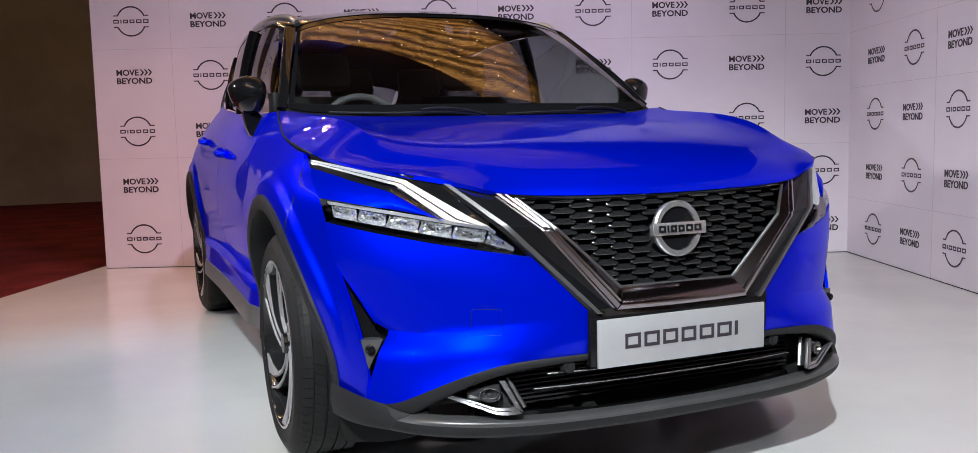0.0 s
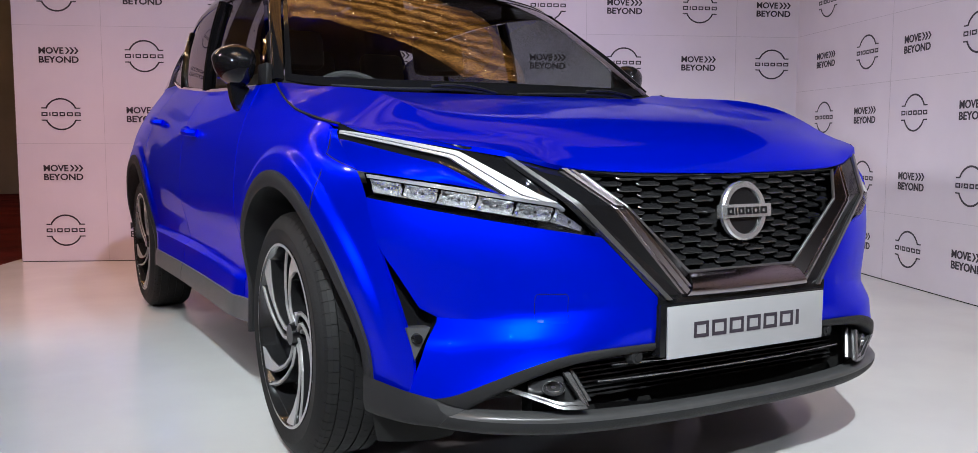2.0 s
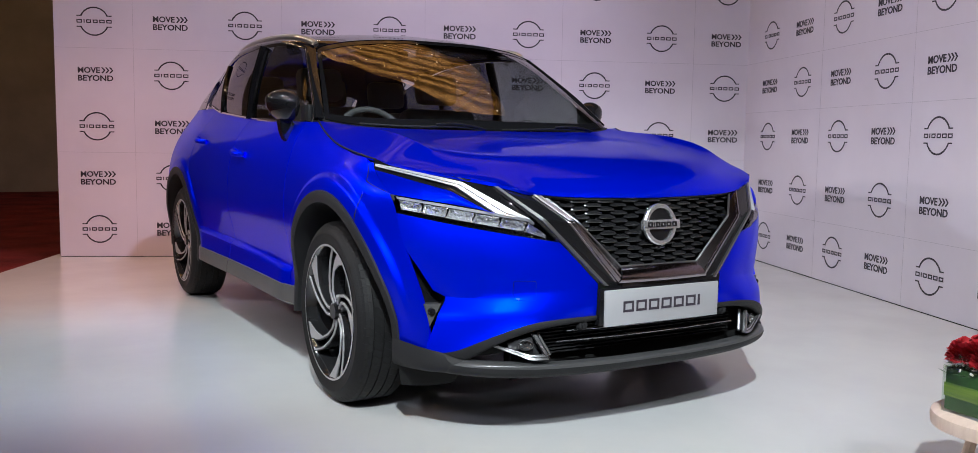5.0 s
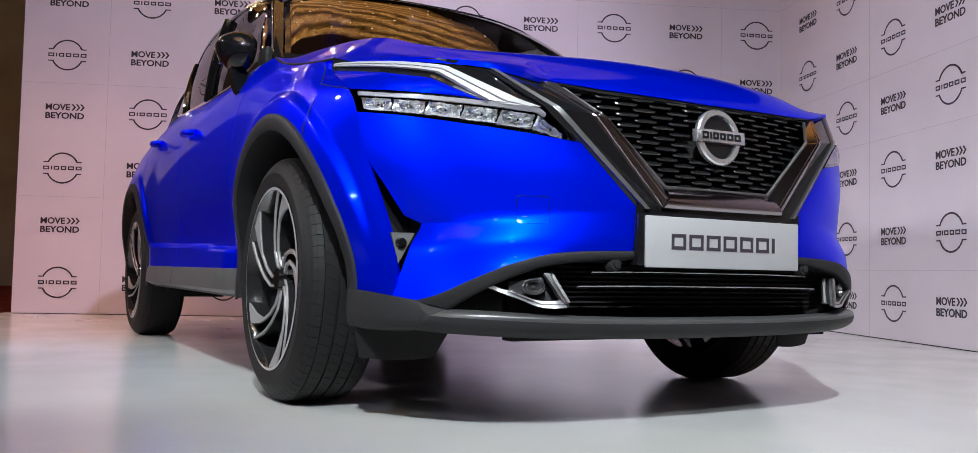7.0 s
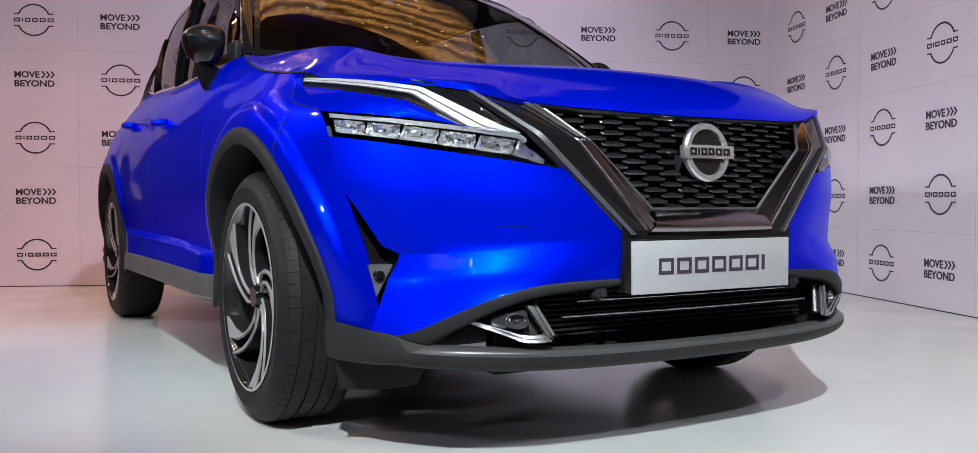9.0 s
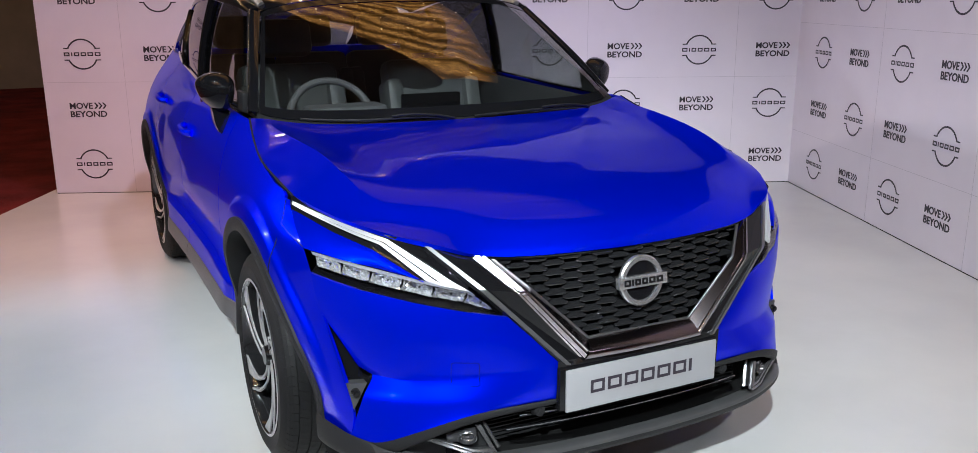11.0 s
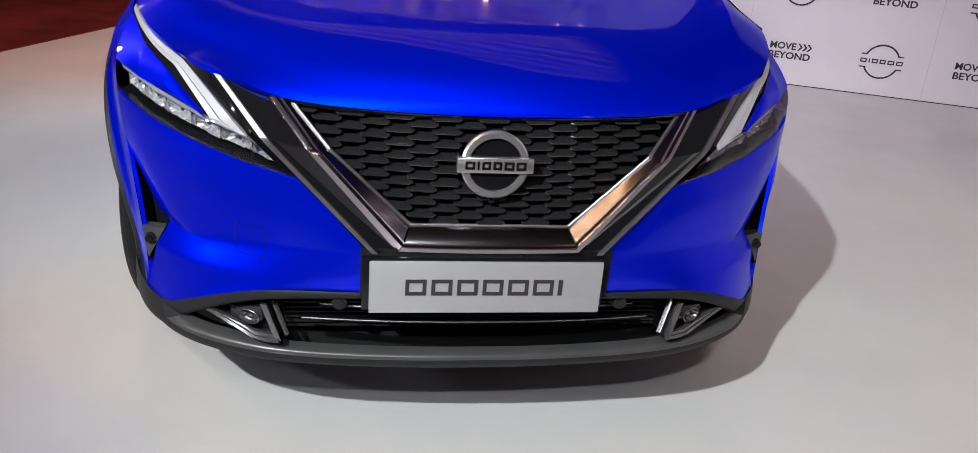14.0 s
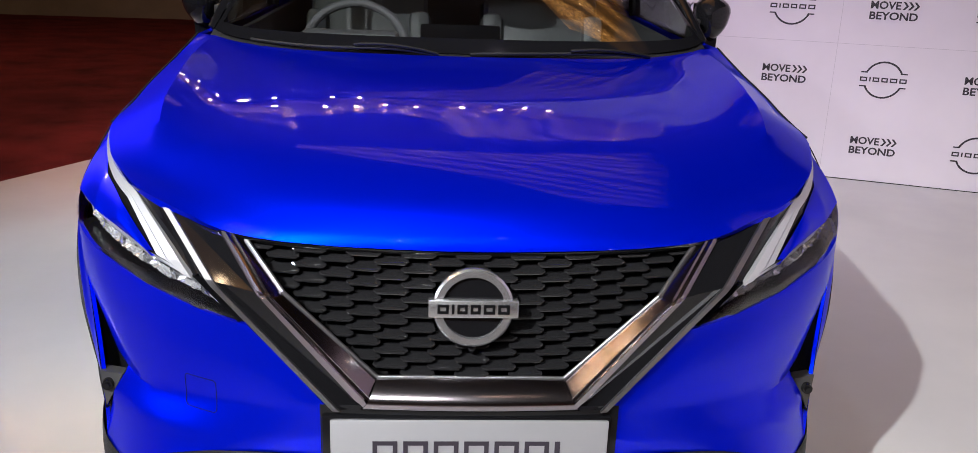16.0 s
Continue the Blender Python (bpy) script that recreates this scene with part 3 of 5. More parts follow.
PAINT_LOW = [(0.772, 0.295, 0.318), (0.735, 0.245, 0.311), (0.70, 0.200, 0.326), (0.64, 0.140, 0.364), (0.565, 0.090, 0.401), (0.47, 0.056, 0.426), (0.272, 0.024, 0.436)]
for sx in S:
    bm = bmesh.new()
    upper = [HL_LOW[:-1] + [(0.408, 0.050, 0.686)],
             [VTOP, (0.72, 0.252, 0.655), (0.60, 0.145, 0.640), (0.46, 0.067, 0.628), (0.339, 0.037, 0.618)],
             [(0.775, 0.345, 0.585), (0.69, 0.230, 0.578), (0.57, 0.130, 0.570), (0.43, 0.058, 0.570), (0.297, 0.027, 0.573)],
             [VK, (0.65, 0.199, 0.515), (0.53, 0.109, 0.518), (0.40, 0.050, 0.528), (0.266, 0.019, 0.541)]]
    g = patch(upper, 26, 18) * (sx, 1, 1)
    sheet(bm, g)
    lower = [[VK, (0.65, 0.199, 0.515), (0.53, 0.109, 0.518), (0.40, 0.050, 0.528), (0.266, 0.019, 0.541)],
             RIDGE,
             [(0.738, 0.270, 0.44), (0.64, 0.156, 0.448), (0.53, 0.084, 0.455), (0.40, 0.042, 0.462), (0.262, 0.018, 0.476)],
             PAINT_LOW]
    g = patch(lower, 26, 14, True, False) * (sx, 1, 1)
    sheet(bm, g)
    outward(tidy(bm), (sx * 0.5, -1, 0))
    # corner side: the body side's own shape, drawn in towards the front edge
    g = []
    for z in np.linspace(0.767, 0.318, 34):
        yf = edge_y(z)
        ya = YF - math.sqrt(max(0.466**2 - (z - ZC) ** 2, 0.0)) if z > ZC else YF - 0.466
        g.append([(sx * skin_x(yf + (ya - yf) * u, z), yf + (ya - yf) * u, z) for u in np.linspace(0, 1, 24)])
    corner = outward(tidy(sheet(bmesh.new(), g)), (sx, 0, 0))
    tmp = bpy.data.meshes.new("corner")
    corner.to_mesh(tmp)
    corner.free()
    bm.from_mesh(tmp)
    bpy.data.meshes.remove(tmp)
    b = thick(part("bumper", bm, BLUE, car, "blue painted front bumper corner", True, 24), 0.008)
    if sx < 0:
        # square tow eye cover, outlined by its joint
        tree = BVHTree.FromPolygons([v.co for v in b.data.vertices], [p.vertices for p in b.data.polygons])
        w0, h0, r0 = 0.033, 0.032, 0.007
        loop = []
        for cx, cz, a0 in ((w0 - r0, h0 - r0, 0), (-w0 + r0, h0 - r0, 90), (-w0 + r0, -h0 + r0, 180), (w0 - r0, -h0 + r0, 270)):
            loop += [(cx + r0 * math.cos(radians(a0 + t)), cz + r0 * math.sin(radians(a0 + t))) for t in (0, 30, 60, 90)]
        pts = []
        for k in range(len(loop)):
            (ax, az), (bx, bz) = loop[k], loop[(k + 1) % len(loop)]
            pts += [(ax + (bx - ax) * t, az + (bz - az) * t) for t in (0, 0.25, 0.5, 0.75)]
        pts.append(pts[0])
        line = [tree.ray_cast(Vector((-0.510 + x, -0.5, 0.527 + z)), Vector((0, 1, 0)))[0] for x, z in pts]
        part("tow_eye_cover", tube(bmesh.new(), [p + Vector((0, -0.0003, 0)) for p in line], 0.0007, 6, 160), GLOSS, b, "joint round the square tow eye cover")

# triangular corner vents with a parking sensor
for sx in S:
    vent = new("corner_vent")
    vent.parent = car
    bm = bmesh.new()
    deep = np.array((-0.02, 0.05, 0))
    a = [np.array(p) for p in (VTOP, VK, VTRI, VTIP)]
    d = [p + deep for p in a]
    for i in range(4):
        j = (i + 1) % 4
        poly(bm, [a[i], a[j], d[j], d[i]])
    poly(bm, d)
    bmesh.ops.scale(bm, vec=(sx, 1, 1), verts=bm.verts)
    part("cavity", tidy(bm), GLOSS, vent, "", False)
    bm = bmesh.new()
    t = [np.array(p) for p in ((0.775, 0.300, 0.470), (0.722, 0.283, 0.470), (0.762, 0.284, 0.396))]
    t2 = [p + np.array((0, 0.03, 0)) for p in t]
    poly(bm, t)
    for i in range(3):
        poly(bm, [t[i], t[(i + 1) % 3], t2[(i + 1) % 3], t2[i]])
    bmesh.ops.scale(bm, vec=(sx, 1, 1), verts=bm.verts)
    part("vent_blade", tidy(bm), LEDGE, vent, "", False)
    bm = bmesh.new()
    bmesh.ops.create_cone(bm, cap_ends=True, segments=20, radius1=0.013, radius2=0.011, depth=0.012, matrix=pose(sx * 0.755, 0.284, 0.446, 90, 0, 0))
    bmesh.ops.create_cone(bm, cap_ends=True, segments=16, radius1=0.007, radius2=0.006, depth=0.012, matrix=pose(sx * 0.755, 0.279, 0.446, 90, 0, 0))
    part("parking_sensor", bm, GLOSS, vent)

# V-motion grille surround: bright strip, black panel, dark chrome frame
STRIP_O = [(0.587, 0.188, 0.871), (0.477, 0.060, 0.763), (0.252, 0.004, 0.538)]
STRIP_I = [(0.572, 0.182, 0.869), (0.462, 0.054, 0.764), (0.239, 0.001, 0.538)]
FRAME_O = [(0.478, 0.142, 0.844), (0.389, 0.030, 0.755), (0.199, 0.004, 0.541)]
FRAME_C = [(0.444, 0.115, 0.838), (0.362, 0.018, 0.754), (0.186, -0.004, 0.562)]
FRAME_I = [(0.428, 0.135, 0.838), (0.340, 0.050, 0.752), (0.172, 0.030, 0.596)]
grille = new("grille")
grille.parent = car
for sx in S:
    f = lambda c: [(sx * x, y, z) for x, y, z in c]
    part("bright_strip", ribbon(bmesh.new(), f(STRIP_O), f(STRIP_I), 0.02, 31, False), BRUSHED, grille, "satin chrome side strip", True, 20)
    so, si, fo, fc, fi = [np.array(f(c)) for c in (STRIP_O, STRIP_I, FRAME_O, FRAME_C, FRAME_I)]
    back = np.array((0, 0.008, 0))
    bm = bmesh.new()
    for k in (0, 1):
        sheet(bm, [[si[k] + back, si[k + 1] + back], [fo[k] + back, fo[k + 1] + back]])
        out = so + np.array((sx * 0.016, 0.020, 0.004))
        sheet(bm, [[out[k], out[k + 1]], [so[k] + back, so[k + 1] + back]])
    part("black_panel", tidy(bm), GLOSS, grille, "gloss black infill panel", False)
    bm = bmesh.new()
    for k in (0, 1):
        sheet(bm, [[fo[k] + back * 1.5, fo[k + 1] + back * 1.5], [fo[k], fo[k + 1]], [fc[k], fc[k + 1]], [fi[k], fi[k + 1]]])
    tidy(bm)
    bmesh.ops.bevel(bm, geom=[e for e in bm.edges if len(e.link_faces) == 2], offset=0.0065, segments=5, affect="EDGES")
    part("frame_arm", bm, SATIN, grille, "dark satin chrome frame arm", True, 30)
bm = bmesh.new()
lo = [(-0.201, 0.004, 0.541), (-0.1, -0.001, 0.541), (0, -0.003, 0.541), (0.1, -0.001, 0.541), (0.201, 0.004, 0.541)]
mi = [(-0.186, -0.004, 0.564), (-0.1, -0.008, 0.563), (0, -0.010, 0.563), (0.1, -0.008, 0.563), (0.186, -0.004, 0.564)]
hi = [(-0.172, 0.030, 0.596), (-0.1, 0.026, 0.596), (0, 0.024, 0.596), (0.1, 0.026, 0.596), (0.172, 0.030, 0.596)]
sheet(bm, patch([lo, mi, hi], 24, 14, True, True))
sheet(bm, patch([np.array(lo) + (0, 0.012, 0), lo], 24, 2))
part("frame_base", tidy(bm), SATIN, grille, "dark satin chrome lower frame", True, 50)
# thin bright rim along the frame's inner edge
rim = [(-x, y - 0.003, z) for x, y, z in FRAME_I] + [(x, y - 0.003, z) for x, y, z in FRAME_I[::-1]]
bm = bmesh.new()
for a, b in zip(rim, rim[1:]):
    tube(bm, [a, b], 0.0042, 8, 6)
part("frame_rim", tidy(bm), BRUSHED, grille, "thin satin chrome inner rim", True, 60)
# black panel under the frame
bm = bmesh.new()
sheet(bm, patch([[(-0.275, 0.012, 0.548), (0, 0.006, 0.548), (0.275, 0.012, 0.548)], [(-0.275, 0.016, 0.43), (0, 0.012, 0.43), (0.275, 0.016, 0.43)]], 12, 4))
part("plate_mount", tidy(bm), GLOSS, grille, "", False)


def grille_y(x, z):
    return 0.058 + 0.30 * x * x + (z - 0.70) * 0.20


bm = bmesh.new()
sheet(bm, [[(x, grille_y(x, z) + 0.035, z) for x in np.linspace(-0.5, 0.5, 12)] for z in (0.56, 0.66, 0.76, 0.86)])
part("grille_back", bm, CAVITY, grille, "", False)


def frame_half(z):
    return float(np.interp(z, [0.598, 0.655, 0.752, 0.792, 0.835], [0.178, 0.238, 0.342, 0.384, 0.430]))


# one slat: a visor with pointed front corners, sloping up to its narrower back
def cell_mesh():
    bm = bmesh.new()
    w, v = 0.0325, 0.0215
    top = [(-w, -0.012, -0.0045), (-w + 0.006, -0.016, -0.0075), (w - 0.006, -0.016, -0.0075), (w, -0.012, -0.0045), (v, 0.024, 0.0085), (-v, 0.024, 0.0085)]
    a = [bm.verts.new(p) for p in top]
    b = [bm.verts.new((x * 0.96, y + 0.002, z - 0.0048)) for x, y, z in top]
    bm.faces.new(a)
    bm.faces.new(b[::-1])
    for i in range(6):
        j = (i + 1) % 6
        bm.faces.new([a[j], a[i], b[i], b[j]])
    bmesh.ops.bevel(bm, geom=[e for e in bm.edges if abs(e.verts[0].co.z - e.verts[1].co.z) < 0.004], offset=0.0015, segments=1, affect="EDGES")
    bmesh.ops.recalc_face_normals(bm, faces=bm.faces)
    me = bpy.data.meshes.new("slat")
    bm.to_mesh(me)
    bm.free()
    me.materials.append(SLAT)
    return me


SLAT = mat("gloss_black_slat", (0.013, 0.013, 0.014), 0.13, 0.0, 0.7)
CELL = cell_mesh()
for k in range(-9, 10):
    x = 0.0495 * k
    z = 0.607 + 0.0134 * (k % 2)
    while z < 0.822:
        if abs(x) < frame_half(z) + 0.004 and not (abs(x) < 0.05 and abs(z - 0.733) < 0.045):
            o = new("slat", CELL)
            o.parent = grille
            o.matrix_local = Matrix.Translation((x, grille_y(x, z), z)) @ Matrix.Rotation(math.atan(0.6 * x), 4, "Z")
        z += 0.0268

# black seal between the bonnet edge and the grille
bm = bmesh.new()
seal = np.array([(-0.47, 0.132, 0.842), (-0.36, 0.100, 0.829), (-0.2, 0.080, 0.824), (0, 0.074, 0.821), (0.2, 0.080, 0.824), (0.36, 0.100, 0.829), (0.47, 0.132, 0.842)])
sheet(bm, patch([seal + (0, -0.001, 0.001), seal + (0, 0.000, -0.004), seal + (0, 0.012, -0.011), seal + (0, 0.05, -0.012)], 40, 7))
part("grille_seal", tidy(bm), GLOSS, grille, "gloss black strip under the bonnet edge", True, 50)

# round badge: ring, bar, dark disc
emblem = new("emblem")
emblem.parent = car
E0 = pose(0, 0.036, 0.733, 84, 0, 0)


def ring_bm(r0, r1, d0, d1, n=48):
    bm = bmesh.new()
    prof = [(r0, 0), (r0 + 0.002, d1), (r1 - 0.004, d1), (r1, d0), (r1, 0)]
    v = [[bm.verts.new((r * math.cos(t), r * math.sin(t), d)) for r, d in prof] for t in np.linspace(0, 2 * math.pi, n, endpoint=False)]
    for i in range(n):
        for j in range(4):
            bm.faces.new([v[i][j], v[(i + 1) % n][j], v[(i + 1) % n][j + 1], v[i][j + 1]])
    return bm


bm = ring_bm(0.055, 0.0725, 0.010, 0.014)
bmesh.ops.transform(bm, matrix=E0, verts=bm.verts)
part("ring", tidy(bm), BADGE_METAL, emblem, "bright chrome ring")
bm = bmesh.new()
bmesh.ops.create_cone(bm, cap_ends=True, segments=40, radius1=0.057, radius2=0.057, depth=0.008, matrix=E0 @ Matrix.Translation((0, 0, 0.003)))
part("disc", bm, GLOSS, emblem, "", False)
bm = bmesh.new()
box(bm, -0.081, 0.081, -0.0165, 0.0165, 0.0, 0.020, 0.003)
bmesh.ops.transform(bm, matrix=E0, verts=bm.verts)
part("nameplate_bar", bm, BADGE_METAL, emblem, "chrome bar across the ring")
me = flat_mesh("letters", open_blocks([0.020, 0.0045, 0.018, 0.018, 0.0205, 0.0205], 0.0055, 0.0175, 0.0048), 0.0016)
me.materials.append(GLOSS)
o = new("lettering", me)
o.parent = emblem
o.matrix_local = E0 @ Matrix.Translation((0, 0, 0.0202))
# small front camera under the badge
bm = bmesh.new()
bmesh.ops.create_uvsphere(bm, u_segments=16, v_segments=10, radius=0.010, matrix=Matrix.Translation((0, 0.038, 0.652)))
part("front_camera", bm, GLOSS, car)

# show plate with block lettering
plate = new("show_plate")
plate.parent = car
bm = box(bmesh.new(), -0.256, 0.256, -0.004, 0.004, 0.400, 0.523, 0.003)
part("board", bm, PLATE, plate, "brushed silver show plate")
bm = box(bmesh.new(), -0.272, 0.262, 0.004, 0.05, 0.404, 0.528, 0.004)
part("holder", bm, GLOSS, plate, "black plate holder")
me = flat_mesh("plate_letters", open_blocks([0.0455] * 6 + [0.010], 0.0105, 0.038, 0.0085), 0.0012)
me.materials.append(INK)
o = new("lettering", me)
o.parent = plate
o.matrix_local = pose(-0.006, -0.0042, 0.463, 90, 0, 0)

LENS = mat("projector_glass", (0.02, 0.02, 0.022), 0.04, 0.0, 1.0)
# headlamps
rl = random.Random(11)
HL_TOP = [(0.833, 0.44, 0.826), (0.72, 0.288, 0.806), (0.609, 0.166, 0.785), (0.505, 0.080, 0.766), (0.423, 0.054, 0.690)]
DRL_O = [(0.818, 0.612, 0.934), (0.742, 0.395, 0.910), (0.663, 0.262, 0.888), (0.532, 0.122, 0.795), (0.497, 0.074, 0.766)]
DRL_I = [(0.824, 0.600, 0.912), (0.757, 0.405, 0.880), (0.686, 0.278, 0.851), (0.586, 0.152, 0.777), (0.56, 0.128, 0.772)]
RUN_O = [(0.818, 0.606, 0.927), (0.741, 0.398, 0.902), (0.657, 0.268, 0.877), (0.540, 0.122, 0.786), (0.507, 0.078, 0.765)]
RUN_I = [(0.821, 0.600, 0.918), (0.752, 0.402, 0.889), (0.676, 0.272, 0.862), (0.588, 0.154, 0.778), (0.553, 0.120, 0.771)]
for sx in S:
    f = lambda c: [(sx * x, y, z) for x, y, z in c]
    lamp = new("headlamp")
    lamp.parent = car
    lo, hi = np.array(f(HL_LOW)), np.array(f(HL_TOP))
    deep = np.array((-sx * 0.018, 0.034, 0))
    bm = bmesh.new()
    sheet(bm, patch([lo, lo * 0.96 + hi * 0.04 + deep * 2.4, lo * 0.12 + hi * 0.88 + deep * 2.4, hi], 41, 10, False, False))
    part("housing", tidy(bm), GLOSS, lamp, "black lamp housing", True, 30)
    # clear cover
    bm = bmesh.new()
    sheet(bm, patch([lo, (lo + hi) / 2 + np.array((sx * 0.003, -0.006, 0)), hi], 41, 8, False))
    c = part("lamp_cover", tidy(bm), CLEAR, lamp, "clear lamp cover")
    c.visible_shadow = False
    # light bar along the top and the modules under it
    a = cr(hi * 0.97 + lo * 0.03 + deep * 0.05, 60, False)[2:50]
    b = cr(hi * 0.82 + lo * 0.18 + deep * 0.18, 60, False)[2:50]
    part("light_bar", ribbon(bmesh.new(), a, b, 0.010, 40, False), WHITE_LAMP, lamp, "white light bar")
    cl, ch = cr(lo * 0.76 + hi * 0.24 + deep * 0.75, 80, False), cr(lo * 0.24 + hi * 0.76 + deep * 0.55, 80, False)
    for k in range(6):
        i, j = 3 + k * 12, 14 + k * 12
        bm = bmesh.new()
        # faceted reflector: a cup of small tilted mirrors
        g = []
        for v in range(6):
            r = []
            for u in range(8):
                p = (cl[i] * (1 - u / 7) + cl[j] * u / 7) * (1 - v / 5) + (ch[i] * (1 - u / 7) + ch[j] * u / 7) * v / 5
                cup = 0.022 * (1 - ((u - 3.5) / 3.5) ** 2) * (1 - ((v - 2.5) / 2.5) ** 2)
                r.append(p + np.array((-sx * 0.4 * cup, cup + rl.uniform(-0.006, 0.006), 0)))
            g.append(r)
        sheet(bm, g)
        if k < 5:
            w1, w2, w3 = cl[j], cl[j + 2], (ch[j] + ch[j + 2]) / 2 - np.array((0, 0.006, 0))
            poly(bm, [w1, w2, w3])
            poly(bm, [w2, cl[j + 2] + np.array((0, 0.02, 0)), w3])
        part("reflector", tidy(bm, 1e-5), REFLECTOR, lamp, "chromed reflector cup", False)
        q = [cl[i], (cl[i] + cl[j]) / 2, cl[j], ch[j], (ch[i] + ch[j]) / 2, ch[i]]
        mid = sum(q) / 6 + np.array((-sx * 0.006, 0.012, 0))
        bm = bmesh.new()
        bmesh.ops.create_uvsphere(bm, u_segments=14, v_segments=8, radius=0.0036, matrix=Matrix.Translation(mid - np.array((0, 0.008, 0))))
        part("projector_lens", bm, LENS, lamp, "dark glass projector lens")
    # daytime running light, bent sharply once
    do, di = np.array(f(DRL_O)), np.array(f(DRL_I))
    ro, ri = np.array(f(RUN_O)), np.array(f(RUN_I))
    he = np.array(f([(0.818, 0.620, 0.943), (0.757, 0.42, 0.916), (0.668, 0.256, 0.892), (0.588, 0.190, 0.875), (0.50, 0.130, 0.800)]))
    bm = bmesh.new()
    bk = np.array((0, 0.014, 0))
    sheet(bm, patch([he + bk * 0.2, do + bk * 0.7, di + bk, di + np.array((sx * 0.006, 0.008, -0.008))], 41, 8, False, False))
    part("drl_housing", tidy(bm), GLOSS, lamp, "black running light surround", True, 40)
    bend = lambda c: np.concatenate([cr(c[:3], 16), cr(c[2:4], 8)[1:], cr(c[3:], 5)[1:]])
    ro, ri = bend(ro), bend(ri)
    part("running_light", ribbon(bmesh.new(), ro - bk * 0.35, ro * 0.48 + ri * 0.52 - bk * 0.45, 0.018, 60, False), WHITE_LAMP, lamp, "white angular running light guide", True, 25)
    part("guide_edge", ribbon(bmesh.new(), ro * 0.38 + ri * 0.62 - bk * 0.2, ri - bk * 0.2, 0.016, 60, False), WHITE_LAMP, lamp, "lower edge of the light guide", True, 25)
    # blue eyelid between the running light and the lamp
    e0 = np.array([(sx * 0.824, 0.602, 0.906), (sx * 0.761, 0.408, 0.874), (sx * 0.690, 0.280, 0.846), (sx * 0.648, 0.226, 0.815), (sx * 0.598, 0.166, 0.780)])
    e1 = np.array([(sx * 0.836, 0.445, 0.829), (sx * 0.765, 0.335, 0.816), (sx * 0.69, 0.252, 0.803), (sx * 0.645, 0.203, 0.7935), (sx * 0.594, 0.158, 0.779)])
    bm = bmesh.new()
    sheet(bm, patch([e0, (e0 + e1) / 2 + np.array((sx * 0.006, -0.006, 0)), e1], 33, 8, False))
    part("eyelid", tidy(bm), BLUE, lamp, "blue painted lamp brow", True, 50)
    bm = bmesh.new()
    # front end of the fender
    g = []
    for z in np.linspace(0.767, 0.93, 24):
        ya, yb = edge_y(z), float(np.interp(z, [b[1] for b in BELT[:5]], [b[0] for b in BELT[:5]])) + 0.002
        g.append([(sx * skin_x(ya + (yb - ya) * u, z), ya + (yb - ya) * u, z) for u in np.linspace(0, 1, 12)])
    sheet(bm, g)
    part("fender_nose", tidy(bm), BLUE, car, "", True, 50)

# black lower bumper: brow band, intake, lip
OPEN_TOP = [(0.672, 0.188, 0.293), (0.60, 0.118, 0.350), (0.53, 0.082, 0.383), (0.45, 0.056, 0.404), (0.27, 0.030, 0.418), (0, 0.022, 0.421)]
PL2 = [(0.735, 0.243, 0.309), (0.70, 0.198, 0.324), (0.64, 0.138, 0.362), (0.565, 0.088, 0.399), (0.47, 0.054, 0.424), (0.272, 0.022, 0.434), (0, 0.014, 0.436)]
lower = new("lower_bumper")
lower.parent = car
bm = bmesh.new()
for sx in S:
    f = lambda c: np.array([(sx * x, y, z) for x, y, z in c])
    sheet(bm, patch([f(PL2) + np.array((0, -0.002, 0.004)), (cr(f(PL2), 12) + cr(f(OPEN_TOP), 12)) / 2 + np.array((0, -0.008, 0)), f(OPEN_TOP), f(OPEN_TOP) + np.array((0, 0.06, -0.004))], 30, 12))
part("brow_band", tidy(bm), CLAD, lower, "black plastic band over the intake", True, 50)
bm = bmesh.new()
ledge_rows = []
for sx in S:
    f = lambda c: np.array([(sx * x, y, z) for x, y, z in c])
    rows = [[(0.672, 0.205, 0.294), (0.60, 0.148, 0.292), (0.45, 0.090, 0.285), (0.25, 0.066, 0.280), (0, 0.058, 0.279)],
            [(0.690, 0.190, 0.290), (0.61, 0.118, 0.288), (0.46, 0.058, 0.281), (0.25, 0.034, 0.276), (0, 0.026, 0.275)],
            [(0.716, 0.205, 0.278), (0.625, 0.118, 0.274), (0.465, 0.056, 0.268), (0.25, 0.030, 0.264), (0, 0.022, 0.264)],
            [(0.728, 0.222, 0.256), (0.628, 0.130, 0.250), (0.468, 0.068, 0.244), (0.25, 0.042, 0.240), (0, 0.034, 0.239)],
            [(0.724, 0.250, 0.243), (0.62, 0.160, 0.236), (0.46, 0.098, 0.230), (0.25, 0.070, 0.227), (0, 0.062, 0.226)],
            [(0.70, 0.34, 0.240), (0.60, 0.26, 0.232), (0.45, 0.20, 0.225), (0.25, 0.17, 0.222), (0, 0.16, 0.221)]]
    sheet(bm, patch([f(r) for r in rows[2:]], 26, 14, True, True))
    ledge_rows.append([f(r) for r in rows[:3]])
part("front_lip", tidy(bm), CLAD, lower, "dark grey lower lip", True, 60)
bm = bmesh.new()
for r in ledge_rows:
    sheet(bm, patch(r, 26, 8))
part("lip_ledge", tidy(bm), LEDGE, lower, "satin silver grey ledge along the lip", True, 60)
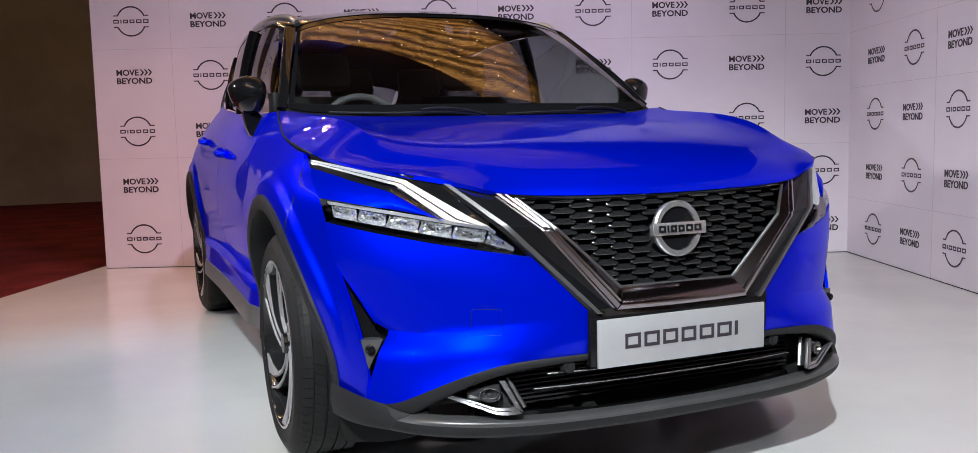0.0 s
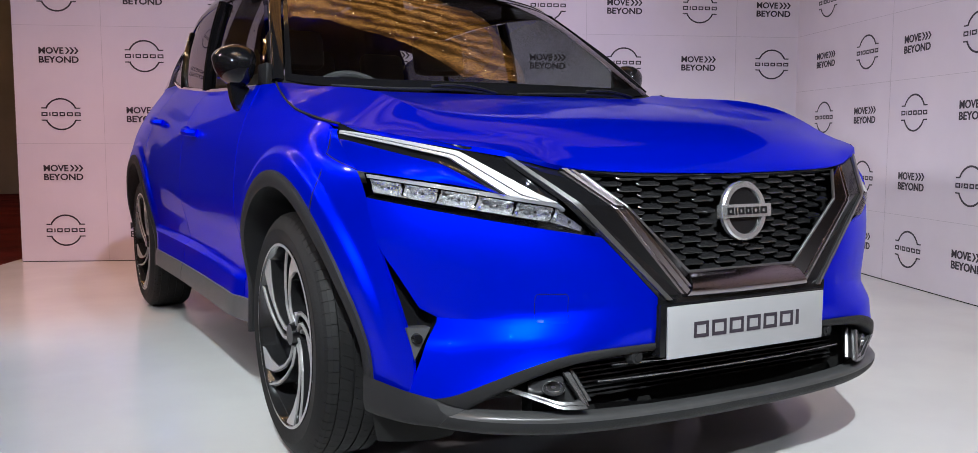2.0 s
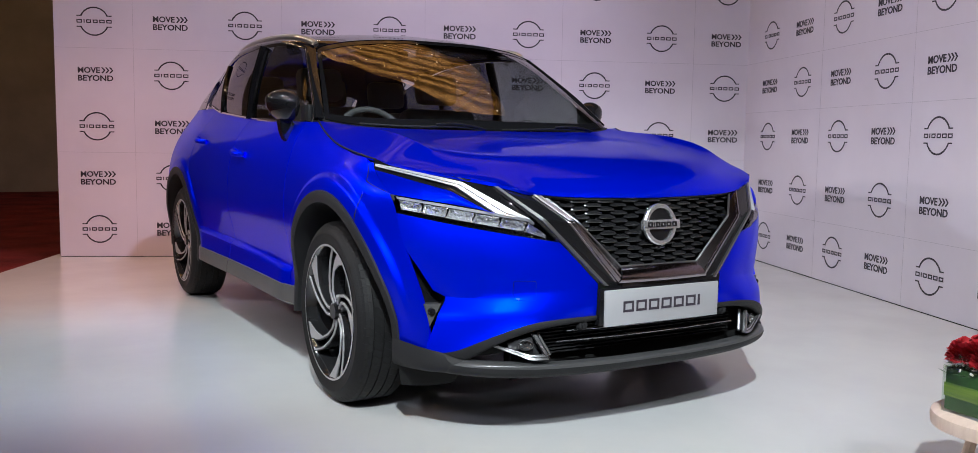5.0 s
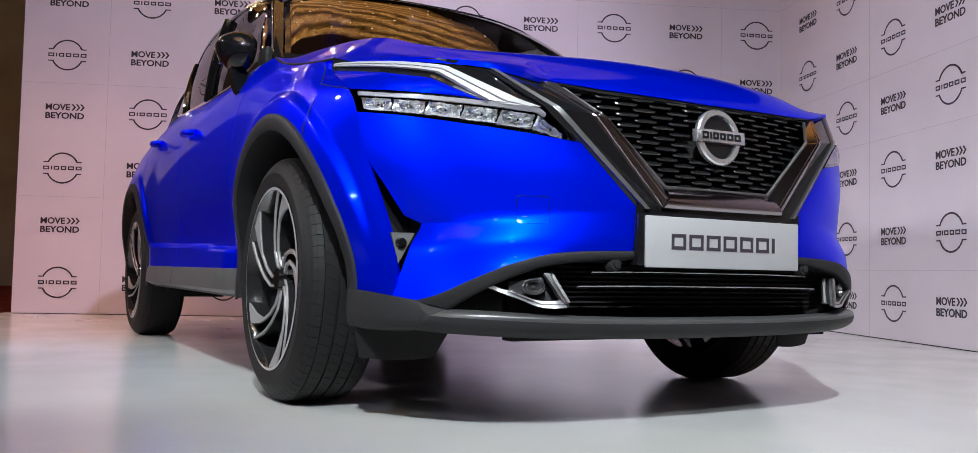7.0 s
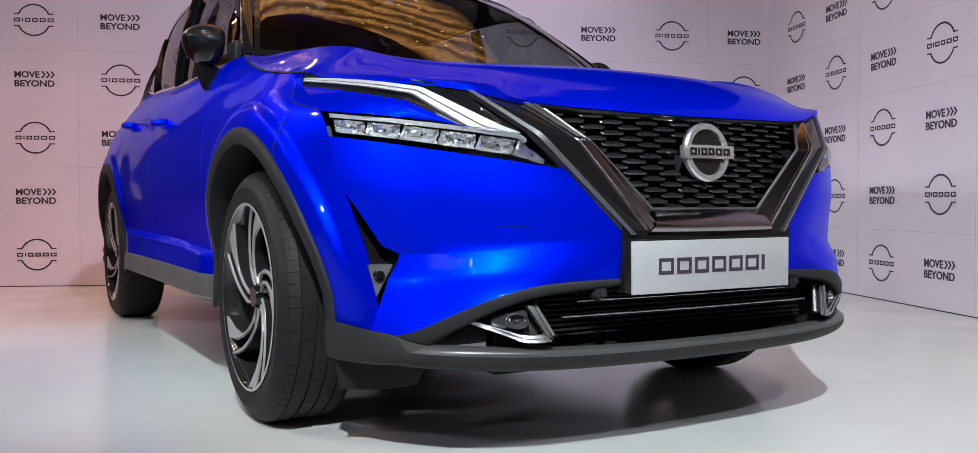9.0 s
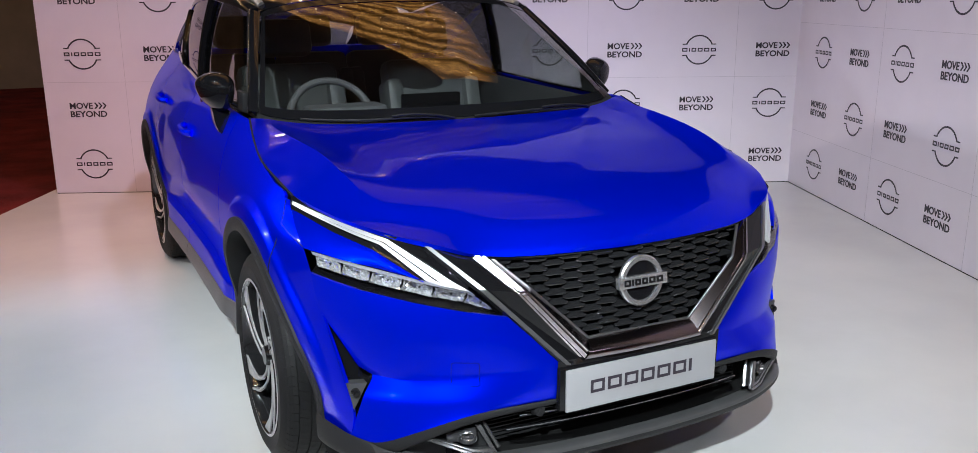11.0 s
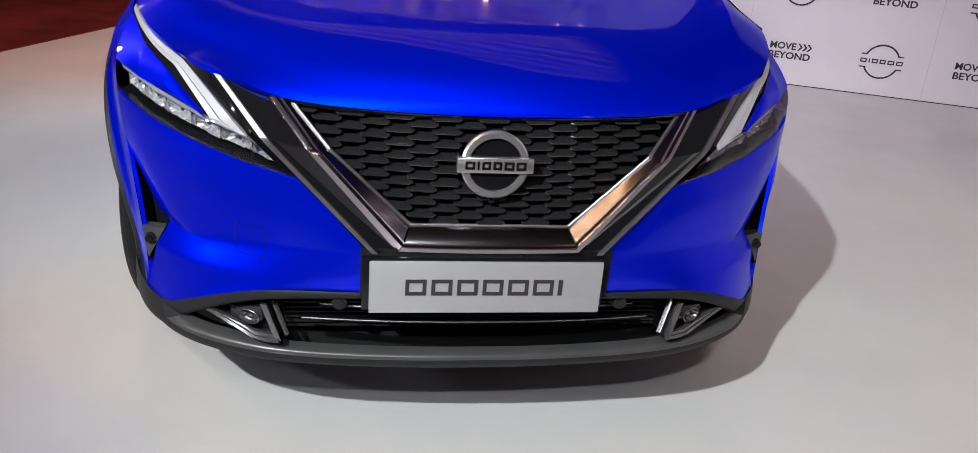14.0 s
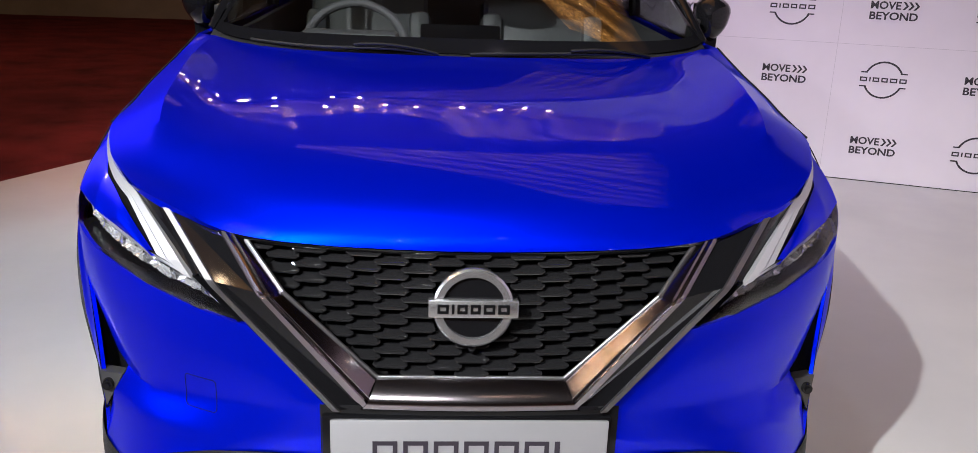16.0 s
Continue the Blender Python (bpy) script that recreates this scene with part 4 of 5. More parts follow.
for sx in S:
    f = lambda c: np.array([(sx * x, y, z) for x, y, z in c])
    # corner piece: from the lip round to the wheel arch
    bm = bmesh.new()
    e = YF - 0.452
    rows = [[(0.735, 0.243, 0.313), (0.777, 0.300, 0.322), (0.808, 0.375, 0.330), (0.826, e, 0.334)],
            [(0.727, 0.222, 0.290), (0.776, 0.292, 0.292), (0.812, 0.375, 0.296), (0.828, e, 0.296)],
            [(0.728, 0.222, 0.258), (0.776, 0.292, 0.258), (0.811, 0.376, 0.258), (0.826, e, 0.258)],
            [(0.724, 0.250, 0.243), (0.766, 0.312, 0.240), (0.798, 0.39, 0.238), (0.812, e + 0.01, 0.238)],
            [(0.70, 0.34, 0.240), (0.72, 0.37, 0.236), (0.74, 0.41, 0.234), (0.76, e + 0.03, 0.234)]]
    sheet(bm, patch([f(r) for r in rows], 18, 16))
    poly(bm, f([(0.735, 0.243, 0.313), (0.672, 0.187, 0.294), (0.690, 0.189, 0.2895), (0.716, 0.204, 0.278), (0.727, 0.221, 0.286)]))
    poly(bm, f([(0.716, 0.204, 0.278), (0.727, 0.221, 0.290), (0.728, 0.222, 0.257)]))
    part("corner_cladding", outward(tidy(bm), (sx, -1, 0)), CLAD, lower, "black plastic bumper corner", True, 50)
# intake cavity
bm = box(bmesh.new(), -0.53, 0.53, 0.145, 0.19, 0.22, 0.45)
part("intake_back", bm, CAVITY, lower, "", False)
for zz in (0.352, 0.386):
    w = 0.40 if zz < 0.37 else 0.36
    bm = tube(bmesh.new(), [(-w, 0.075, zz - 0.004), (-0.2, 0.05, zz), (0, 0.045, zz), (0.2, 0.05, zz), (w, 0.075, zz - 0.004)], 0.009, 8, 24, 0.4)
    slat = part("intake_slat", bm, GLOSS, lower, "gloss black intake slat")
    bm = tube(bmesh.new(), [(-w, 0.068, zz), (-0.2, 0.042, zz + 0.003), (0, 0.037, zz + 0.003), (0.2, 0.042, zz + 0.003), (w, 0.068, zz)], 0.0019, 6, 24)
    part("bright_edge", bm, TRIM, slat, "thin bright edge line")
for zz in np.arange(0.300, 0.41, 0.012):
    bm = box(bmesh.new(), -0.44, 0.44, 0.120, 0.145, zz, zz + 0.004)
    part("intake_bar", bm, CLAD, lower, "", False)
FOG_BOWL = mat("fog_reflector", (0.22, 0.22, 0.23), 0.2, 0.9)
FOG_BODY = mat("fog_housing", (0.025, 0.025, 0.027), 0.1, 0.0, 0.4)
for sx in S:
    # fog lamp pocket with a bright V trim
    fog = new("fog_lamp")
    fog.parent = car
    T, R, L = np.array((sx * 0.479, 0.070, 0.382)), np.array((sx * 0.447, 0.038, 0.311)), np.array((sx * 0.600, 0.112, 0.350))
    R2 = R + np.array((sx * 0.055, 0.022, 0.0))
    bm = bmesh.new()
    low = [L + np.array((sx * 0.012, 0.004, -0.004)), L * 0.4 + R2 * 0.6 + np.array((0, 0, -0.009)), R2 + np.array((0, 0, -0.008)), R + np.array((0, 0, -0.007))]
    up_ = [L, L * 0.4 + R2 * 0.6 + np.array((0, 0.008, 0.004)), R2 + np.array((0, 0.008, 0.007)), R + np.array((sx * 0.010, 0.008, 0.010))]
    ribbon(bm, low, up_, 0.012, 30)
    ribbon(bm, [R + np.array((-sx * 0.004, 0, -0.004)), T + np.array((-sx * 0.003, 0, 0))], [R + np.array((sx * 0.013, 0.004, 0.008)), T + np.array((sx * 0.011, 0.004, 0))], 0.012, 6)
    tube(bm, [R + np.array((-sx * 0.016, 0.02, 0.002)), T + np.array((-sx * 0.016, 0.02, 0.002))], 0.006, 6, 6)
    part("bright_trim", tidy(bm, 1e-5), TRIM, fog, "satin chrome V trim", True, 30)
    bm = bmesh.new()
    d = np.array((0, 0.045, 0))
    for a, b in ((L, R2), (R2, R), (R, T)):
        poly(bm, [a, b, b + d, a + d])
    poly(bm, [L + d, R2 + d, R + d, T + d])
    part("pocket", tidy(bm), CLAD, fog, "", False)
    bm = bmesh.new()
    box(bm, -0.046, 0.040, -0.012, 0.012, -0.020, 0.018, 0.008, Matrix.Translation((sx * 0.516, 0.104, 0.350)) @ Matrix.Rotation(sx * 0.5, 4, "Z") @ Matrix.Rotation(sx * 0.12, 4, "Y"))
    part("housing", bm, FOG_BODY, fog, "dark fog lamp housing")
    m = Matrix.Translation((sx * 0.510, 0.087, 0.349)) @ Matrix.Rotation(sx * 0.45, 4, "Z") @ Matrix.Rotation(radians(90), 4, "X")
    bm = bmesh.new()
    bowl = [(0.021, 0.012), (0.0195, 0.013), (0.018, 0.006), (0.013, 0.000), (0.006, -0.003), (0.0045, 0.003)]
    sheet(bm, [[(r * 1.25 * math.cos(a), r * 0.86 * math.sin(a), z) for a in np.linspace(0, 2 * math.pi, 25)] for r, z in bowl])
    poly(bm, [(0.0045 * 1.25 * math.cos(a), 0.0045 * 0.86 * math.sin(a), 0.003) for a in np.linspace(0, 2 * math.pi, 13)[:-1]])
    bmesh.ops.transform(bm, matrix=m, verts=bm.verts)
    part("reflector", tidy(bm), FOG_BOWL, fog, "grey round fog lamp reflector", True, 40)
    # bumper sensors
    s = Matrix.Translation((sx * 0.317, 0.040, 0.406)) @ Matrix.Rotation(radians(90), 4, "X")
    bm = bmesh.new()
    bmesh.ops.create_cone(bm, cap_ends=True, segments=20, radius1=0.020, radius2=0.015, depth=0.02, matrix=s)
    bmesh.ops.create_cone(bm, cap_ends=True, segments=20, radius1=0.009, radius2=0.008, depth=0.028, matrix=s)
    part("parking_sensor", bm, CLAD, lower, "", True)

# wheel-arch cladding and sills
for sx in S:
    for yc, nm in ((YF, "arch_cladding"), (YR, "arch_cladding")):
        bm = bmesh.new()
        rows = []
        for r, dx in ((0.474, -0.002), (0.473, 0.007), (0.466, 0.010), (0.440, 0.012), (0.428, 0.006), (0.425, -0.05), (0.425, -0.20)):
            ring = []
            for a in np.linspace(radians(-9), radians(183 if yc == YF else 189), 60):
                y, z = yc + r * math.cos(a), ZC + r * math.sin(a)
                ring.append((sx * (side_x(yc + 0.47 * math.cos(a), max(ZC + 0.47 * math.sin(a), 0.31)) + dx), y, z))
            rows.append(ring)
        sheet(bm, rows)
        part(nm, tidy(bm), CLAD, car, "black plastic wheel arch trim", True, 40)
        # liner
        bm = bmesh.new()
        sheet(bm, [[(sx * x, yc + 0.43 * math.cos(a), ZC + 0.43 * math.sin(a)) for a in np.linspace(-0.3, math.pi + 0.3, 30)] for x in (0.72, 0.5)])
        poly(bm, [(sx * 0.5, yc + 0.43 * math.cos(a), ZC + 0.43 * math.sin(a)) for a in np.linspace(-0.3, math.pi + 0.3, 30)])
        part("arch_liner", tidy(bm), CAVITY, car)
    # grey mouldings along the foot of the doors, one to each door, the dark sill under them
    for ya, yb in ((YF + 0.455, 2.3975 - 0.004), (2.3975 + 0.004, YR - 0.455)):
        bm = bmesh.new()
        sheet(bm, [[(sx * (side_x(y, zz) + d), y, z) for y in np.linspace(ya, yb, 16)] for zz, d, z in ((0.37, -0.006, 0.376), (0.37, 0.004, 0.372), (0.34, 0.009, 0.34), (0.31, 0.006, 0.300), (0.30, -0.02, 0.286))])
        part("door_moulding", tidy(bm), MOULD, car, "grey plastic moulding along the door foot", True, 45)
    bm = bmesh.new()
    sheet(bm, [[(sx * (side_x(y, zz) + d), y, z) for y in np.linspace(YF + 0.455, YR - 0.455, 30)] for zz, d, z in ((0.37, -0.006, 0.372), (0.30, -0.006, 0.30), (0.30, -0.04, 0.276), (0.30, -0.2, 0.270))])
    part("sill", tidy(bm), CLAD, car, "dark grey plastic sill", True, 60)

# floor pan and inner shell
bm = box(bmesh.new(), -0.72, 0.72, 0.30, 4.3, 0.265, 0.36, 0.02)
part("underbody", bm, CAVITY, car)
bm = box(bmesh.new(), -0.46, 0.46, 0.30, 1.25, 0.36, 0.80, 0.02)
part("engine_bay", bm, CAVITY, car)
for sx in S:
    bm = bmesh.new()
    sheet(bm, patch([[(sx * 0.58, 0.36, 0.245), (sx * 0.69, 0.375, 0.245), (sx * 0.81, 0.43, 0.245)], [(sx * 0.61, 0.40, 0.165), (sx * 0.69, 0.41, 0.16), (sx * 0.79, 0.445, 0.165)]], 12, 4))
    thick(part("air_deflector", tidy(bm), CAVITY, car, "black deflector flap ahead of the wheel"), 0.006)

# glasshouse
WS_LOW = [(0, 1.150, 1.060), (0.25, 1.160, 1.061), (0.5, 1.20, 1.066), (0.66, 1.255, 1.078), (0.745, 1.33, 1.095)]
WS_TOP = [(0, 1.735, 1.497), (0.25, 1.745, 1.494), (0.45, 1.775, 1.477), (0.56, 1.81, 1.455), (0.600, 1.835, 1.438)]
ROOF_SIDE = [(0.612, 1.84, 1.440), (0.640, 2.10, 1.492), (0.648, 2.50, 1.525), (0.640, 3.0, 1.515), (0.60, 3.5, 1.45), (0.55, 3.95, 1.36), (0.52, 4.10, 1.32)]
lo, up = np.array(WS_LOW), np.array(WS_TOP)


def both(g):
    return np.concatenate([(g * (-1, 1, 1))[:, ::-1], g[:, 1:]], 1)


bow = np.array([(0, -0.03 * k, 0.045 * k) for k in (1.0, 0.92, 0.66, 0.34, 0.10)])
ws_grid = both(patch([lo, (lo + up) / 2 + bow, up], 26, 31))
bm = sheet(bmesh.new(), ws_grid)
ws = part("windscreen", tidy(bm), PANE, car, "windscreen reflecting the golden ceiling")
ws.visible_shadow = False
# black printed border of the glass
bm = bmesh.new()
lift = ws_grid + np.array((0, -0.0012, 0.0016))
sheet(bm, lift[:3])
sheet(bm, lift[-3:])
for cols in (lift[2:-2, :2], lift[2:-2, -2:]):
    sheet(bm, cols)
part("glass_border", tidy(bm), GLOSS, car, "black printed windscreen border")
roof_c = [(0, 1.735, 1.502), (0, 2.1, 1.565), (0, 2.5, 1.588), (0, 3.0, 1.58), (0, 3.5, 1.525), (0, 3.95, 1.43), (0, 4.12, 1.38)]
rows = []
for i, (c, s) in enumerate(zip(roof_c, ROOF_SIDE)):
    c, s = np.array(c), np.array(s)
    mid = c * 0.5 + s * 0.5
    if i == 0:
        rows.append([c, (0.25, 1.745, 1.499), (0.45, 1.775, 1.482), (0.56, 1.81, 1.460), s])
    else:
        rows.append([c, c * 0.6 + s * 0.4 + np.array((0, 0, 0.018)), mid + np.array((0, 0, 0.02)), c * 0.15 + s * 0.85 + np.array((0.0, 0, 0.016)), s])
bm = sheet(bmesh.new(), both(patch(rows, 18, 34)))
roof = thick(part("roof", outward(tidy(bm), (0, 0, 1)), GLOSS, car, "gloss black roof"), 0.02)
for sx in S:
    f = lambda c: np.array([(sx * x, y, z) for x, y, z in c])
    # windscreen pillar
    a = f([(0.748, 1.335, 1.098), (0.702, 1.50, 1.222), (0.653, 1.68, 1.340), (0.605, 1.837, 1.441)])
    b = f([(0.772, 1.40, 1.090), (0.728, 1.565, 1.228), (0.683, 1.745, 1.350), (0.645, 1.89, 1.444)])
    bm = bmesh.new()
    sheet(bm, patch([a, (a + b) / 2 + np.array((sx * 0.012, -0.008, 0.008)), b], 20, 8))
    thick(part("windscreen_pillar", outward(tidy(bm), (sx, -0.5, 0.5)), GLOSS, car, "gloss black pillar"), 0.02)
    # cant rail over the side windows
    top = f([(0.612, 1.84, 1.455), (0.640, 2.10, 1.503), (0.648, 2.50, 1.528), (0.640, 3.0, 1.518), (0.60, 3.5, 1.453)])
    low = f([(0.650, 1.88, 1.440), (0.672, 2.12, 1.470), (0.682, 2.50, 1.487), (0.680, 2.95, 1.470), (0.655, 3.35, 1.405)])
    bm = bmesh.new()
    sheet(bm, patch([top, (top + low) / 2 + np.array((sx * 0.008, 0, 0.004)), low], 30, 6))
    thick(part("cant_rail", outward(tidy(bm), (sx, 0, 0.3)), GLOSS, car, "gloss black window frame"), 0.015)
    # side windows
    def win(name, tp, bt, m, lab):
        bm = bmesh.new()
        t, bt_ = f(tp), f(bt)
        sheet(bm, patch([t, (t + bt_) / 2 + np.array((sx * 0.015, 0, 0)), bt_], 16, 8))
        o = part(name, tidy(bm), m, car, lab)
        return o
    win("front_window", [(0.752, 1.475, 1.12), (0.708, 1.70, 1.31), (0.664, 1.90, 1.44), (0.674, 2.15, 1.473), (0.676, 2.36, 1.482)],
        [(0.758, 1.475, 1.088), (0.760, 1.70, 1.09), (0.761, 1.9, 1.094), (0.762, 2.15, 1.10), (0.760, 2.37, 1.108)], SIDE_PANE, "clear front side window")
    win("rear_window", [(0.681, 2.45, 1.486), (0.682, 2.7, 1.483), (0.678, 2.95, 1.468), (0.668, 3.15, 1.43)],
        [(0.757, 2.45, 1.113), (0.750, 2.7, 1.128), (0.740, 2.95, 1.145), (0.735, 3.08, 1.153)], TINT, "dark tinted rear side window")
    win("quarter_window", [(0.667, 3.18, 1.425), (0.655, 3.35, 1.40), (0.63, 3.55, 1.34)],
        [(0.733, 3.11, 1.156), (0.722, 3.3, 1.172), (0.70, 3.62, 1.21)], TINT, "dark tinted quarter window")
    bm = tube(bmesh.new(), f([(0.684, 2.40, 1.484), (0.735, 2.405, 1.30), (0.762, 2.41, 1.108)]), 0.026, 8, 12)
    part("centre_pillar", bm, GLOSS, car, "gloss black pillar")
    bm = tube(bmesh.new(), f([(0.672, 3.165, 1.43), (0.718, 3.12, 1.29), (0.738, 3.095, 1.155)]), 0.016, 8, 12)
    part("rear_divider", bm, GLOSS, car)
    # bright belt strip and roof rail
    bm = tube(bmesh.new(), f([(0.785, 1.46, 1.083), (0.778, 1.9, 1.092), (0.768, 2.36, 1.109), (0.748, 2.9, 1.142), (0.736, 3.2, 1.165), (0.712, 3.45, 1.20)]), 0.008, 8, 40)
    part("belt_strip", bm, CHROME, car, "chrome window strip")
    bm = tube(bmesh.new(), f([(0.590, 1.88, 1.466), (0.600, 1.97, 1.496), (0.612, 2.2, 1.528), (0.618, 2.6, 1.548), (0.612, 3.0, 1.540), (0.582, 3.4, 1.488), (0.565, 3.6, 1.45)]), 0.015, 8, 40)
    part("roof_rail", bm, SILVER, car, "satin silver roof rail")
    # upper rear quarter
    bm = bmesh.new()
    t = f([(0.60, 3.5, 1.452), (0.575, 3.75, 1.41), (0.55, 3.95, 1.36), (0.52, 4.10, 1.32)])
    b = f([(0.72, 3.62, 1.19), (0.70, 3.8, 1.19), (0.66, 4.1, 1.185), (0.55, 4.38, 1.17)])
    sheet(bm, patch([t, (t + b) / 2 + np.array((sx * 0.02, 0, 0)), b], 14, 10))
    part("rear_pillar", tidy(bm), GLOSS, car)
# tail
bm = bmesh.new()
rows = [[(-0.52, 4.10, 1.32), (0, 4.12, 1.38), (0.52, 4.10, 1.32)], [(-0.55, 4.38, 1.17), (0, 4.36, 1.17), (0.55, 4.38, 1.17)], [(-0.70, 4.39, 0.9), (0, 4.43, 0.9), (0.70, 4.39, 0.9)],
        [(-0.73, 4.38, 0.66), (0, 4.44, 0.66), (0.73, 4.38, 0.66)], [(-0.70, 4.38, 0.40), (0, 4.40, 0.40), (0.70, 4.38, 0.40)]]
sheet(bm, patch(rows[1:], 16, 16))
thick(part("tailgate", outward(tidy(bm), (0, 1, 0)), BLUE, car), 0.02)

bm = bmesh.new()
sheet(bm, patch([rows[0], [(-0.535, 4.27, 1.245), (0, 4.27, 1.275), (0.535, 4.27, 1.245)], rows[1]], 16, 8))
part("rear_screen", tidy(bm), SIDE_PANE, car, "clear rear window").visible_shadow = False

# mirrors
for sx in S:
    mir = new("door_mirror")
    mir.parent = car
    bm = bmesh.new()
    bmesh.ops.create_uvsphere(bm, u_segments=24, v_segments=16, radius=1.0)
    for v in bm.verts:
        x, y, z = v.co
        x = math.copysign(abs(x) ** 0.75, x)
        z = math.copysign(abs(z) ** 0.75, z)
        y = -abs(y) ** 0.9 if y < 0 else 0.25 * y
        tap = 1.0 - 0.30 * max(0, x)
        wide = 0.86 + 0.18 * z
        v.co = Vector((sx * (0.848 + 0.074 * x * wide), 1.600 + 0.10 * y + 0.03 * x, 1.155 + 0.074 * z * tap + 0.006 * x))
    part("housing", tidy(bm), GLOSS, mir, "gloss black mirror cap", True, 70)
    bm = bmesh.new()
    a0 = [(0.868, 1.565, 1.100), (0.802, 1.565, 1.085), (0.802, 1.625, 1.085), (0.868, 1.625, 1.100)]
    a1 = [(0.862, 1.555, 1.040), (0.800, 1.555, 1.045), (0.800, 1.610, 1.045), (0.862, 1.610, 1.040)]
    a2 = [(0.848, 1.550, 1.000), (0.790, 1.550, 0.992), (0.790, 1.602, 0.992), (0.848, 1.602, 1.000)]
    rings = [[bm.verts.new((sx * x, y, z)) for x, y, z in r] for r in (a0, a1, a2)]
    for r, s in zip(rings, rings[1:]):
        for i in range(4):
            bm.faces.new([r[i], r[(i + 1) % 4], s[(i + 1) % 4], s[i]])
    bm.faces.new(rings[2])
    bm.faces.new(rings[0][::-1])
    bmesh.ops.bevel(bm, geom=list(bm.edges), offset=0.005, segments=2, affect="EDGES")
    bmesh.ops.recalc_face_normals(bm, faces=bm.faces)
    part("arm", bm, GLOSS, mir, "black mirror arm")
    bm = box(bmesh.new(), sx * 0.765 - 0.01, sx * 0.765 + 0.01, 1.455, 1.56, 1.085, 1.16, 0.006)
    part("base", bm, CLAD, mir)
    bm = box(bmesh.new(), -0.052, 0.052, 0, 0.004, -0.045, 0.045, 0.002, Matrix.Translation((sx * 0.846, 1.628, 1.158)))
    part("mirror_glass", bm, CHROME, mir, "", False)

# wipers and cowl
bm = bmesh.new()
sheet(bm, both(patch([np.array([(0, 1.10, 1.035), (0.25, 1.115, 1.037), (0.5, 1.15, 1.042), (0.66, 1.215, 1.05), (0.76, 1.28, 1.06)]), np.array(WS_LOW) + np.array((0, 0.05, 0.02))], 16, 5)))
part("cowl", tidy(bm), CLAD, car, "black cowl panel")
for pts in ([(-0.07, 1.128, 1.058), (-0.2, 1.133, 1.072), (-0.42, 1.163, 1.070), (-0.62, 1.238, 1.078)], [(0.55, 1.178, 1.062), (0.42, 1.148, 1.072), (0.2, 1.138, 1.068), (0.02, 1.138, 1.062)]):
    wip = new("wiper")
    wip.parent = car
    part("blade", tube(bmesh.new(), pts, 0.005, 6, 24), RUBBER, wip)
    p = np.array(pts)
    part("arm", tube(bmesh.new(), [p[0] + (0, -0.005, 0.004), p[1] + (0, -0.012, 0.012), (p[1] + p[2]) / 2 + (0, -0.01, 0.010)], 0.007, 8, 14, 0.6), RUBBER, wip)


